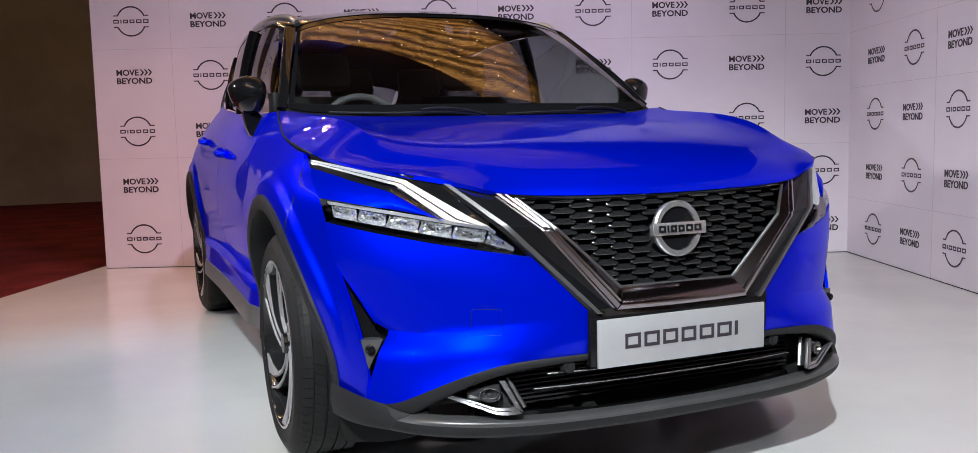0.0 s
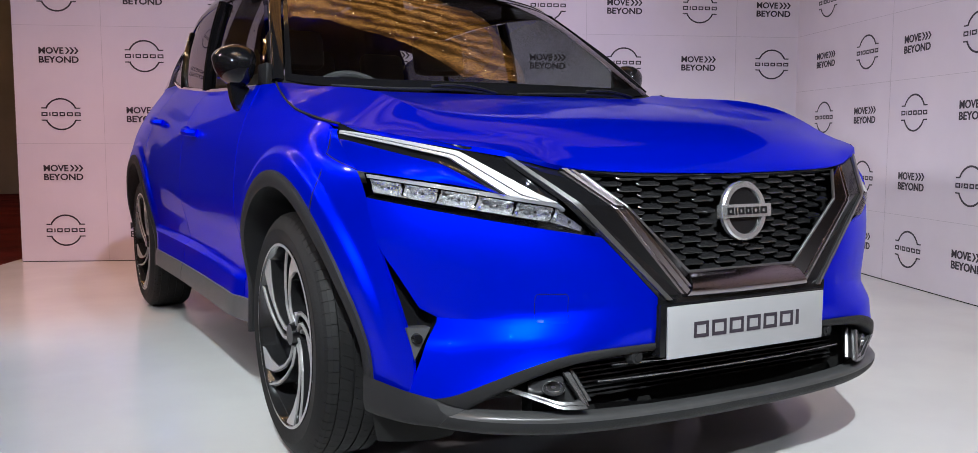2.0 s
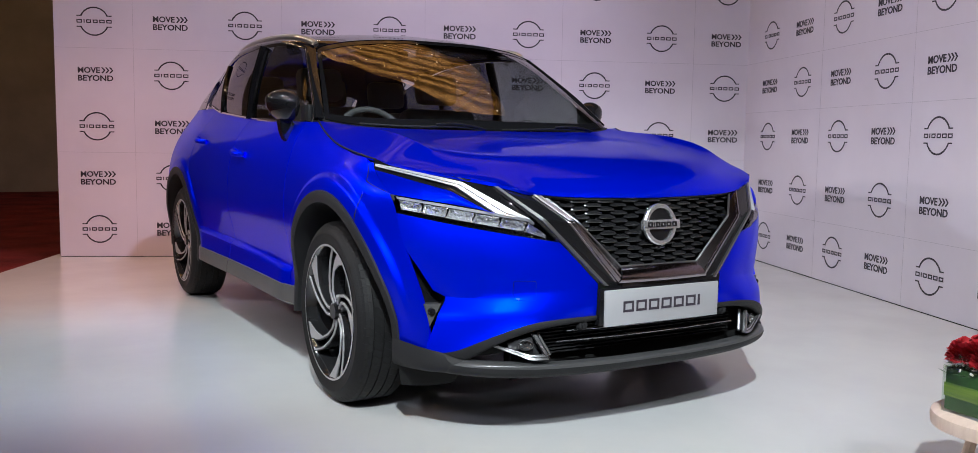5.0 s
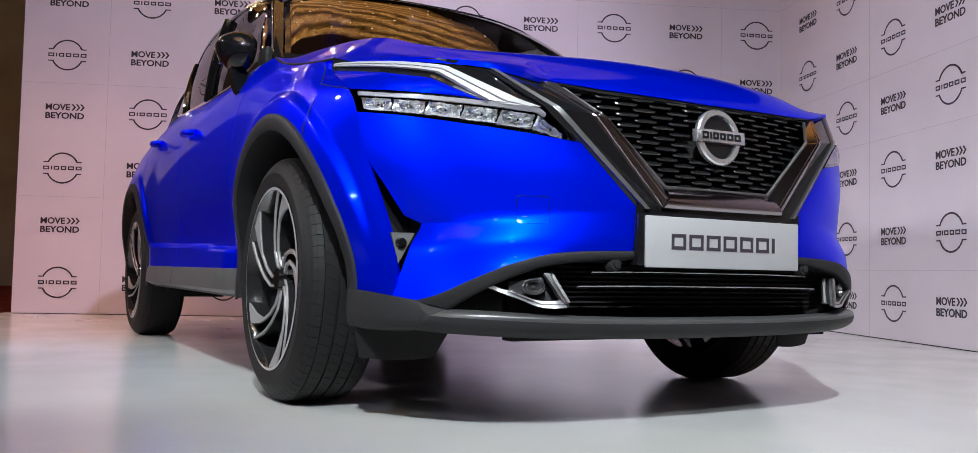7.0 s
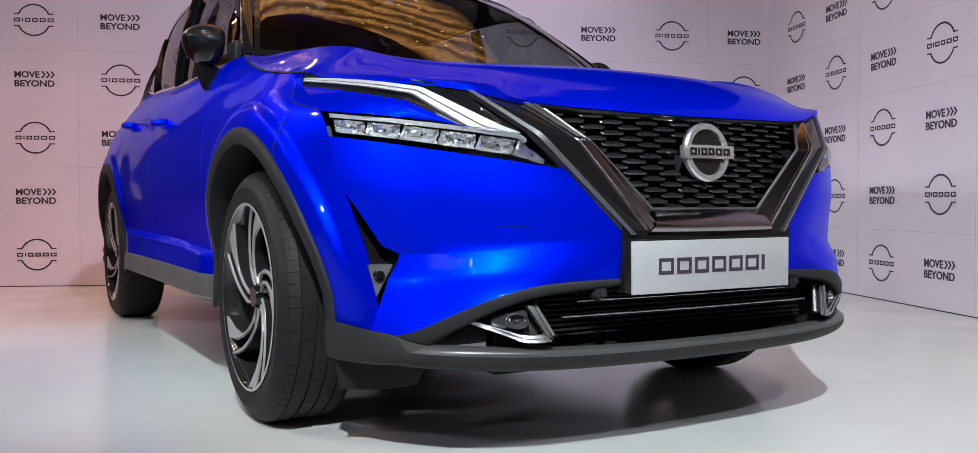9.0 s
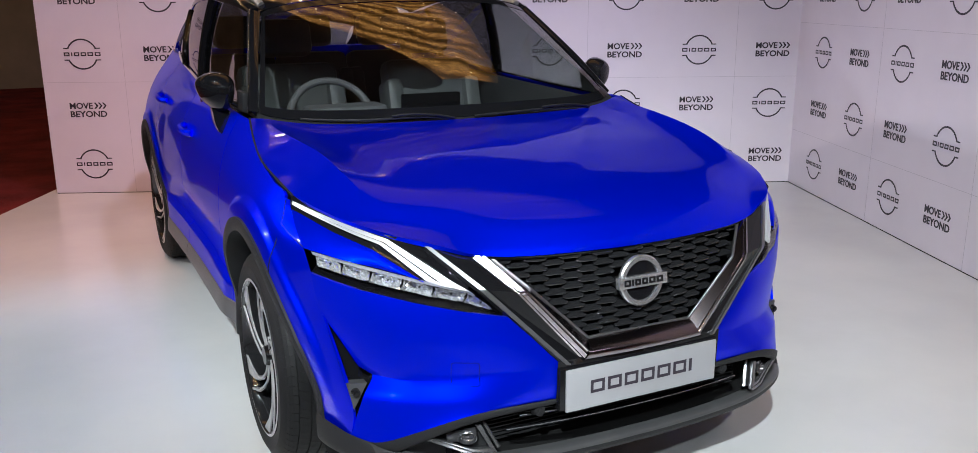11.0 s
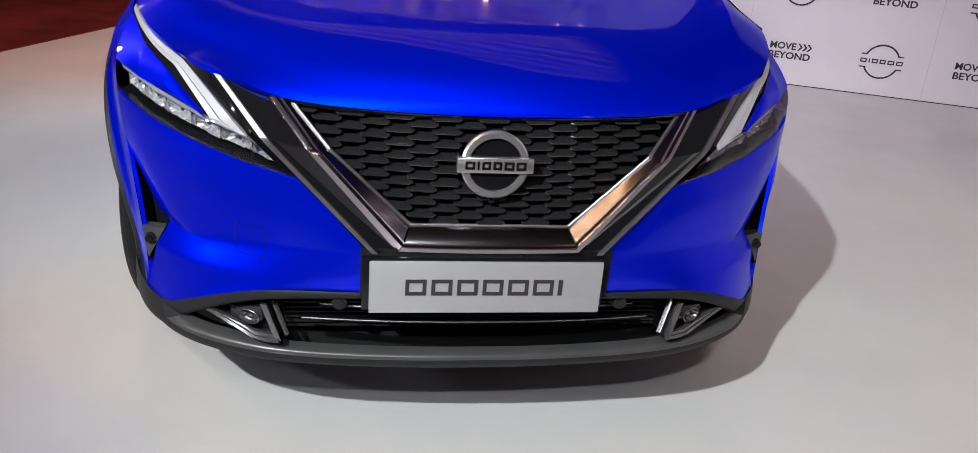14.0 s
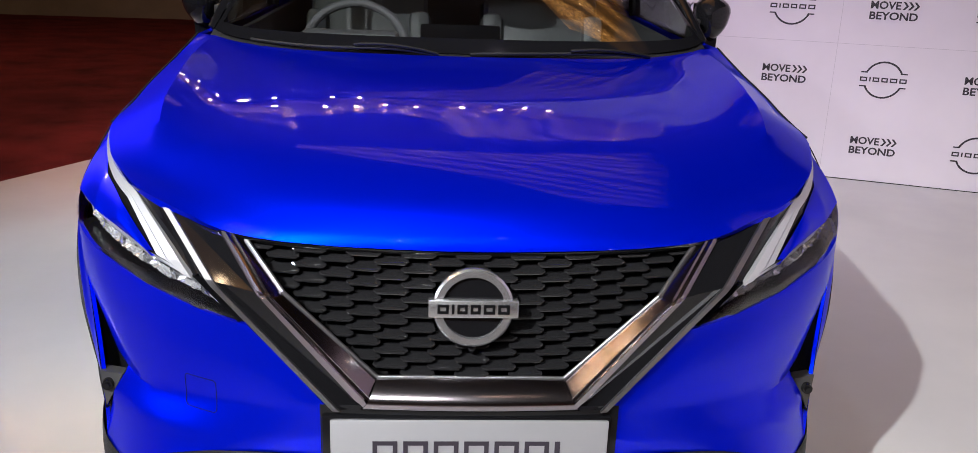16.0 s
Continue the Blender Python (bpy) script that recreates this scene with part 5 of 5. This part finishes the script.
# wheels
def wheel(parent, m):
    w = new("wheel")
    w.parent = parent
    prof = [(0.255, 0.105), (0.259, 0.116), (0.266, 0.120), (0.27, 0.1205), (0.272, 0.122), (0.30, 0.1235), (0.302, 0.1245), (0.305, 0.1235), (0.325, 0.114), (0.338, 0.097), (0.3445, 0.080), (0.345, -0.065), (0.338, -0.085), (0.30, -0.10), (0.255, -0.09)]
    n = 64
    bm = bmesh.new()
    v = [[bm.verts.new((x, r * math.cos(t), r * math.sin(t))) for r, x in prof] for t in np.linspace(0, 2 * math.pi, n, endpoint=False)]
    for i in range(n):
        for j in range(len(prof) - 1):
            bm.faces.new([v[i][j], v[(i + 1) % n][j], v[(i + 1) % n][j + 1], v[i][j + 1]])
    tyre = part("tyre", tidy(bm), RUBBER, w, "black road tyre", True, 50)
    # tread grooves, sunk rings and cross sipes as raised blocks
    for x0, x1 in ((-0.068, -0.040), (-0.034, -0.002), (0.004, 0.036), (0.042, 0.076)):
        bm = bmesh.new()
        for k in range(72):
            t0, t1 = 2 * math.pi * (k + 0.014) / 72, 2 * math.pi * (k + 0.986) / 72
            sk = 0.45 * (x1 - x0) / 0.345
            pts = []
            for rr in (0.344, 0.3495):
                for t, x in ((t0, x0), (t1, x0), (t1 + sk, x1), (t0 + sk, x1)):
                    pts.append(bm.verts.new((x, rr * math.cos(t), rr * math.sin(t))))
            for q in ((4, 5, 6, 7), (0, 1, 5, 4), (1, 2, 6, 5), (2, 3, 7, 6), (3, 0, 4, 7)):
                bm.faces.new([pts[i] for i in q])
        tagged(part("tread", bm, RUBBER, tyre, "", False), kind="stuff")
    # shoulder blocks that curve over onto the sidewall
    bm = bmesh.new()
    for k in range(72):
        t0, t1 = 2 * math.pi * (k + 0.03) / 72, 2 * math.pi * (k + 0.97) / 72
        rows = [[(x, (r + d) * math.cos(t), (r + d) * math.sin(t)) for t in (t0, t1)] for x, r, d in ((0.079, 0.344, 0.0), (0.079, 0.3445, 0.0045), (0.093, 0.3415, 0.004), (0.104, 0.3345, 0.003), (0.111, 0.327, 0.0))]
        sheet(bm, rows)
        for c in (0, 1):
            for q, q2 in zip(rows, rows[1:]):
                e = 0.994
                poly(bm, [q[c], q2[c], (q2[c][0], q2[c][1] * e, q2[c][2] * e), (q[c][0], q[c][1] * e, q[c][2] * e)])
    tagged(part("tread_shoulder", bm, RUBBER, tyre, "", False), kind="stuff")
    bm = bmesh.new()
    prof = [(0.262, 0.120), (0.256, 0.121), (0.248, 0.112), (0.240, 0.06), (0.235, -0.1)]
    v = [[bm.verts.new((x, r * math.cos(t), r * math.sin(t))) for r, x in prof] for t in np.linspace(0, 2 * math.pi, n, endpoint=False)]
    for i in range(n):
        for j in range(len(prof) - 1):
            bm.faces.new([v[i][j], v[(i + 1) % n][j], v[(i + 1) % n][j + 1], v[i][j + 1]])
    rim = part("rim", tidy(bm), RIM, w, "gloss black alloy rim", True, 40)
    bm = bmesh.new()
    prof = [(0.262, 0.1215), (0.2545, 0.1228)]
    v = [[bm.verts.new((x, r * math.cos(t), r * math.sin(t))) for r, x in prof] for t in np.linspace(0, 2 * math.pi, n, endpoint=False)]
    for i in range(n):
        bm.faces.new([v[i][0], v[(i + 1) % n][0], v[(i + 1) % n][1], v[i][1]])
    part("rim_edge", tidy(bm), ALLOY, rim, "machined rim edge")
    # five swirl spokes, each a wedge and a thin blade: black body, machined face
    for k in range(5):
        a = 2 * math.pi * k / 5
        rot = Matrix.Rotation(a, 4, "X")

        def P(r, t, x):
            return rot @ Vector((x, r * math.sin(t), r * math.cos(t)))
        wedge = [(0.036, -0.20, 0.010), (0.055, -0.26, 0.008), (0.080, -0.25, 0.007), (0.120, -0.08, 0.007), (0.158, 0.08, 0.007), (0.166, 0.11, 0.010), (0.205, 0.29, 0.036), (0.2535, 0.49, 0.070)]
        blade = [(0.036, -0.75, 0.009), (0.060, -0.70, 0.007), (0.090, -0.57, 0.006), (0.135, -0.30, 0.006), (0.175, -0.13, 0.006), (0.200, -0.04, 0.007), (0.2535, 0.13, 0.008)]
        lines = (wedge, blade)
        x_ = lambda r: 0.086 + 0.030 * (r / 0.25)
        for more, drop, low, mt, nm, lab in ((0.012, 0.0045, 0.045, RIM, "spoke", "gloss black spoke"), (0.0, 0.0, 0.006, ALLOY, "spoke_face", "machined silver spoke face")):
            bm = bmesh.new()
            for C in lines:
                l1 = [P(r, t0 - 0.5 * (wd + more) / r, x_(r) - drop) for r, t0, wd in C]
                l2 = [P(r, t0 + 0.5 * (wd + more) / r, x_(r) - drop) for r, t0, wd in C]
                sheet(bm, [l1, l2])
                sheet(bm, [l2, [p + Vector((-low, 0, 0)) for p in l2]])
                sheet(bm, [[p + Vector((-low, 0, 0)) for p in l1], l1])
            if nm == "spoke":
                # black web between the pair, sunk below the faces
                web = [[P(r, t0, x_(r) - 0.022) for r, t0, wd in C[:4]] for C in lines]
                sheet(bm, web)
            part(nm, tidy(bm), mt, rim, lab, False)
    bm = bmesh.new()
    bmesh.ops.create_cone(bm, cap_ends=True, segments=24, radius1=0.036, radius2=0.030, depth=0.02, matrix=pose(0.092, 0, 0, 0, 90, 0))
    part("hub_cap", tidy(bm), GLOSS, rim, "black hub cap")
    for k in range(5):
        a = 2 * math.pi * (k + 0.3) / 5
        bm = bmesh.new()
        bmesh.ops.create_cone(bm, cap_ends=True, segments=6, radius1=0.010, radius2=0.009, depth=0.02, matrix=pose(0.076, 0.055 * math.cos(a), 0.055 * math.sin(a), 0, 90, 0))
        part("wheel_bolt", bm, ALLOY, rim)
    bm = bmesh.new()
    bmesh.ops.create_cone(bm, cap_ends=True, segments=40, radius1=0.165, radius2=0.165, depth=0.025, matrix=pose(0.0, 0, 0, 0, 90, 0))
    part("brake_disc", bm, mat("dark_steel", (0.10, 0.10, 0.105), 0.4, 0.9), w, "dark steel brake disc")
    bm = box(bmesh.new(), -0.03, 0.05, 0.09, 0.18, -0.09, 0.09, 0.01)
    part("brake_caliper", bm, CAVITY, w)
    w.matrix_local = m
    return w


w0 = wheel(car, pose(0.772, YF, 0.3495, 14, 0, 0))
for m in (pose(-0.772, YF, 0.3495, 0, 0, 180), pose(0.772, YR, 0.3495, 40, 0, 0), pose(-0.772, YR, 0.3495, -10, 0, 180)):
    copy_thing(w0, m)

# cabin
cab = new("cabin")
cab.parent = car
bm = bmesh.new()
rows = [[(-0.70, 1.22, 1.03), (0, 1.16, 1.035), (0.70, 1.22, 1.03)], [(-0.72, 1.48, 1.035), (0, 1.42, 1.04), (0.72, 1.48, 1.035)], [(-0.72, 1.62, 1.01), (0, 1.58, 1.015), (0.72, 1.62, 1.01)], [(-0.72, 1.66, 0.90), (0, 1.64, 0.90), (0.72, 1.66, 0.90)]]
sheet(bm, patch(rows, 14, 12))
part("dashboard", tidy(bm), CABIN, cab, "dark dashboard top")
bm = box(bmesh.new(), -0.52, -0.20, 1.47, 1.60, 1.02, 1.085, 0.02)
part("instrument_hood", bm, CABIN, cab)
bm = box(bmesh.new(), -0.13, 0.13, 1.50, 1.53, 1.0, 1.115, 0.008)
part("centre_screen", bm, GLOSS, cab, "black centre screen")
bm = bmesh.new()
M = Matrix.Translation((-0.36, 1.72, 1.0)) @ Matrix.Rotation(radians(66), 4, "X")
pts = [M @ Vector((0.178 * math.cos(t), 0.172 * math.sin(t), 0)) for t in np.linspace(0, 2 * math.pi, 37)]
tube(bm, pts, 0.015, 10, 60)
part("steering_wheel", tidy(bm), CABIN, cab, "black leather steering wheel rim")
bm = bmesh.new()
box(bm, -0.065, 0.065, -0.05, 0.05, -0.03, 0.02, 0.02, M)
box(bm, -0.17, 0.17, -0.018, 0.018, -0.012, 0.012, 0.006, M)
part("steering_hub", bm, CABIN, cab)


def seat(x, y, w):
    bm = bmesh.new()
    box(bm, -w / 2, w / 2, -0.07, 0.07, 0, 0.66, 0.05, pose(x, y, 0.55, -16, 0, 0))
    for s in (-1, 1):
        box(bm, -0.045, 0.045, -0.11, 0.06, 0.05, 0.55, 0.03, pose(x + s * (w / 2 - 0.03), y, 0.55, -16, 0, 0))
    box(bm, -w / 2, w / 2, -0.5, 0.05, 0.42, 0.56, 0.05, Matrix.Translation((x, y, 0)))
    part("seat", bm, SEAT, cab, "black leather seat")
    bm = bmesh.new()
    box(bm, -0.13, 0.13, -0.05, 0.05, 0.69, 0.87, 0.04, pose(x, y + 0.0, 0.55, -14, 0, 0))
    part("headrest", bm, SEAT, cab, "black leather headrest")


for x in (-0.36, 0.36):
    seat(x, 2.28, 0.48)
for x in (-0.42, 0.0, 0.42):
    seat(x, 3.15, 0.42)
bm = box(bmesh.new(), -0.78, 0.78, 1.3, 4.2, 0.36, 0.44)
part("cabin_floor", bm, CAVITY, cab)
for sx in S:
    # dark inner trim of the doors, with its sill along the windows
    bm = bmesh.new()
    sheet(bm, [[(sx * x, y, z + 0.03 * (y - 1.3)) for y in np.linspace(1.30, 3.3, 12)] for x, z in ((0.742, 1.062), (0.715, 1.066), (0.695, 1.04), (0.690, 0.86), (0.655, 0.83), (0.680, 0.78), (0.690, 0.42))])
    part("door_trim", tidy(bm), DOOR_TRIM, cab, "dark inner door trim with an armrest ledge", True, 40)
bm = bmesh.new()
bmesh.ops.create_uvsphere(bm, u_segments=16, v_segments=10, radius=1)
for v in bm.verts:
    v.co = Vector((0.11 * v.co.x, 1.80 + 0.018 * v.co.y, 1.40 + 0.032 * v.co.z))
part("rear_view_mirror", bm, GLOSS, cab)

# ---- golden ceiling feature over the stage ----
def gold(strength, fades=()):
    """Glowing crystal strands; fades: axis, from, to, over which the glow is dimmed to hide the panel's edge."""
    m = mat("gold_crystal_ceiling", (0.30, 0.17, 0.05), 0.35, 0.6)
    co = m.node_tree.nodes.new("ShaderNodeTexCoord")
    wv = node(m, "ShaderNodeTexWave", Scale=0.95, Distortion=3.6, Detail=2.5)
    wv.bands_direction = "DIAGONAL"
    wv.inputs["Detail Scale"].default_value = 2.4
    wire(m, co.outputs["Object"], wv.inputs["Vector"])
    fine = node(m, "ShaderNodeTexVoronoi", Scale=22.0)
    wire(m, co.outputs["Object"], fine.inputs["Vector"])
    soft = node(m, "ShaderNodeMapRange", To_Min=0.12, To_Max=1.0)
    wire(m, wv.outputs["Fac"], soft.inputs["Value"])
    mm = m.node_tree.nodes.new("ShaderNodeMath")
    mm.operation = "MULTIPLY"
    wire(m, soft.outputs[0], mm.inputs[0])
    wire(m, fine.outputs["Distance"], mm.inputs[1])
    r = m.node_tree.nodes.new("ShaderNodeValToRGB")
    e = r.color_ramp.elements
    e[0].position, e[0].color = 0.02, (0.02, 0.010, 0.002, 1)
    e[1].position, e[1].color = 0.85, (1.0, 0.50, 0.13, 1)
    k = r.color_ramp.elements.new(0.34)
    k.color = (0.34, 0.14, 0.026, 1)
    out = mm.outputs[0]
    sep = m.node_tree.nodes.new("ShaderNodeSeparateXYZ")
    wire(m, co.outputs["Object"], sep.inputs[0])
    for axis, a, b in fades:
        q = node(m, "ShaderNodeMapRange", From_Min=a, From_Max=b, To_Min=0.0, To_Max=1.0)
        wire(m, sep.outputs[axis], q.inputs["Value"])
        k2 = m.node_tree.nodes.new("ShaderNodeMath")
        k2.operation = "MULTIPLY"
        wire(m, out, k2.inputs[0])
        wire(m, q.outputs[0], k2.inputs[1])
        out = k2.outputs[0]
    wire(m, out, r.inputs[0])
    wire(m, r.outputs[0], bsdf(m).inputs["Emission Color"])
    bsdf(m).inputs["Emission Strength"].default_value = strength
    return m


GOLD, GOLD_DIM = gold(1.5, (("X", 2.7, 2.3), ("Y", 6.6, 6.2))), gold(0.6)
GOLD_HALL = gold(0.15)
BULB = mat("warm_bulb", (1, 0.8, 0.5), 0.3, emit=(1.0, 0.72, 0.42), strength=95.0)
bm = bmesh.new()
bmesh.ops.create_icosphere(bm, subdivisions=1, radius=0.04)
BULB_ME = bpy.data.meshes.new("bulb")
bm.to_mesh(BULB_ME)
bm.free()
BULB_ME.materials.append(BULB)
SMALL_ME = BULB_ME.copy()
SMALL_ME.materials[0] = mat("dim_warm_bulb", (1, 0.8, 0.5), 0.3, emit=(1.0, 0.7, 0.36), strength=7.0)
for v in SMALL_ME.vertices:
    v.co *= 0.4
rb = random.Random(4)


def crystal_ceiling(x0, x1, y0, y1, nx, ny, slant, material, mesh=BULB_ME):
    f = thing("ceiling_light", "golden crystal ceiling panel with rows of small warm bulbs", "ceiling light", "crystal ceiling panels")
    bm = bmesh.new()
    sheet(bm, [[(x, y, 5.35 + 0.16 * math.sin(1.3 * x + 0.6 * math.sin(1.1 * y)) + 0.10 * math.sin(2.1 * y + x)) for x in np.linspace(max(x0, slant - 0.676 * y), x1, 70)] for y in np.linspace(y0, y1, 60)])
    part("crystal_panel", tidy(bm), material, f, "wavy golden crystal strands")
    bm = box(bmesh.new(), x0 - 0.1, x1 + 0.1, y0 - 0.1, y1 + 0.1, 5.64, 6.5)
    part("coffer", bm, CEIL, f, "brown coffer above the crystals", False)
    for i in range(nx):
        for j in range(ny):
            x, y = x0 + (i + 0.5) * (x1 - x0) / nx + rb.uniform(-0.14, 0.14), y0 + (j + 0.5) * (y1 - y0) / ny + rb.uniform(-0.12, 0.12)
            if x > slant - 0.676 * y:
                o = new("bulb", mesh)
                o.parent = f
                o.location = (x, y, 5.07)


crystal_ceiling(-1.8, 2.7, 0.7, 6.6, 9, 9, 2.2, GOLD, SMALL_ME)
crystal_ceiling(-5.4, -2.6, -2.8, 0.6, 6, 6, -99, GOLD_HALL)
crystal_ceiling(-6.5, 6.5, 8.8, 10.6, 26, 2, -99, GOLD_DIM)

# ---- flowers on a round table ----
WOOD = vary(mat("pale_wood", (0.62, 0.45, 0.33), 0.5), (0.62, 0.48, 0.40), (0.72, 0.58, 0.49), 6.0, bump=0.1, bump_scale=60, stretch=(1, 6, 1))
ROSE = vary(mat("red_petal", (0.35, 0.006, 0.012), 0.55), (0.25, 0.004, 0.010), (0.45, 0.010, 0.018), 9.0)
LEAF = vary(mat("green_leaf", (0.05, 0.14, 0.03), 0.5), (0.012, 0.045, 0.010), (0.04, 0.11, 0.02), 8.0)
YLEAF = vary(mat("striped_leaf", (0.2, 0.3, 0.03), 0.45), (0.03, 0.10, 0.012), (0.20, 0.27, 0.03), 14.0, stretch=(0.2, 0.2, 8))
GYPS = mat("white_blossom", (0.8, 0.8, 0.76), 0.7)
VASE = glass("vase_glass", (0.86, 0.93, 0.88), 1.45)
TX, TY, TZ = 0.375, -0.922, 0.26
table = thing("side_table", "round pale wooden table top with a thick edge", "table", at=(TX + 0.07, TY - 0.04, 0))
bm = bmesh.new()
prof = [(0, TZ), (0.19, TZ), (0.20, TZ - 0.006), (0.203, TZ - 0.02), (0.20, TZ - 0.042), (0.185, TZ - 0.046), (0, TZ - 0.046)]
v = [[bm.verts.new((r * math.cos(t), r * math.sin(t), z)) for r, z in prof] for t in np.linspace(0, 2 * math.pi, 64, endpoint=False)]
for i in range(64):
    for j in range(len(prof) - 1):
        bm.faces.new([v[i][j], v[(i + 1) % 64][j], v[(i + 1) % 64][j + 1], v[i][j + 1]])
part("tabletop", tidy(bm), WOOD, table)
for k in range(3):
    a = 2 * math.pi * k / 3 + 0.6
    bm = tube(bmesh.new(), [(0.10 * math.cos(a), 0.10 * math.sin(a), TZ - 0.04), (0.16 * math.cos(a), 0.16 * math.sin(a), 0.0)], 0.016, 10, 6)
    part("leg", bm, WOOD, table)
vase = thing("vase", "square glass vase lined with a striped green leaf", "vase", at=(TX, TY, TZ + 0.002))
VR = radians(-8)
vase.rotation_euler = (0, 0, VR)
w = 0.075
bm = bmesh.new()
box(bm, -w, w, -w, w, 0, 0.135, 0.004)
part("glass", bm, VASE, vase, "clear square glass").visible_shadow = False
bm = bmesh.new()
box(bm, -w + 0.006, w - 0.006, -w + 0.006, w - 0.006, 0.006, 0.130, 0.004)
part("leaf_lining", bm, LEAF, vase, "dark green leaf lining")
bm = bmesh.new()
box(bm, -w + 0.004, w - 0.004, -w + 0.004, w - 0.004, 0.045, 0.085, 0.002)
part("leaf_band", bm, YLEAF, vase, "yellow-green striped leaf band")
bouquet = thing("bouquet", "bunch of red carnations with white filler flowers in the glass vase", "flowers", at=(TX, TY, TZ + 0.125))
rf = random.Random(7)


def bloom(p, r):
    bm = bmesh.new()
    for i in range(240):
        a = i * 2.39996
        e = math.acos(1 - 1.25 * (i + 0.5) / 240)
        d = Vector((math.sin(e) * math.cos(a), math.sin(e) * math.sin(a), math.cos(e)))
        t = Vector((-math.sin(a), math.cos(a), 0))
        u = d.cross(t)
        c = Vector(p) + d * r * rf.uniform(0.70, 1.0)
        s = r * rf.uniform(0.13, 0.22)
        tw = rf.uniform(-0.6, 0.6)
        t2 = t * math.cos(tw) + u * math.sin(tw)
        q = [c - t2 * s - d * s * 0.9, c + t2 * s - d * s * 0.9, c + t2 * s * 1.1 + d * s * rf.uniform(0.2, 0.7), c + d * s * rf.uniform(0.5, 1.0), c - t2 * s * 1.1 + d * s * rf.uniform(0.2, 0.7)]
        bm.faces.new([bm.verts.new(x) for x in q])
    return bm


for k, (x, y, z, r) in enumerate([(-0.045, -0.03, 0.055, 0.036), (0.0, -0.055, 0.05, 0.038), (0.05, -0.03, 0.058, 0.037), (0.0, 0.0, 0.085, 0.040), (-0.05, 0.03, 0.06, 0.036), (0.05, 0.035, 0.06, 0.037), (0.0, 0.055, 0.055, 0.036), (-0.03, 0.0, 0.075, 0.034), (0.035, 0.0, 0.08, 0.034)]):
    part("bloom", bloom((x * 1.15, y * 1.15, z * 0.72), r * 1.2), ROSE, bouquet, "ruffled red flower head", False)
    part("stem", tube(bmesh.new(), [(x * 0.5, y * 0.5, -0.06), (x * 1.25, y * 1.25, z * 0.75)], 0.003, 6, 6), LEAF, bouquet)
bm = bmesh.new()
for i in range(150):
    a, r = rf.uniform(0, 6.28), rf.uniform(0.05, 0.10)
    bmesh.ops.create_icosphere(bm, subdivisions=1, radius=rf.uniform(0.003, 0.0048), matrix=Matrix.Translation((r * math.cos(a), r * math.sin(a), rf.uniform(-0.005, 0.038))))
tagged(part("filler_blossom", bm, GYPS, bouquet, "tiny white blossoms"), kind="stuff")
bm = bmesh.new()
for i in range(260):
    a, r = rf.uniform(0, 6.28), rf.uniform(0.03, 0.095)
    p = Vector((r * math.cos(a), r * math.sin(a), rf.uniform(-0.02, 0.035)))
    d = Vector((math.cos(a), math.sin(a), rf.uniform(-0.2, 0.7))).normalized()
    t = d.cross(Vector((0, 0, 1))).normalized()
    s = rf.uniform(0.014, 0.03)
    bm.faces.new([bm.verts.new(q) for q in (p, p + d * s * 0.5 + t * s * 0.22, p + d * s, p + d * s * 0.5 - t * s * 0.22)])
tagged(part("foliage", bm, LEAF, bouquet, "small green leaves", False), kind="stuff")
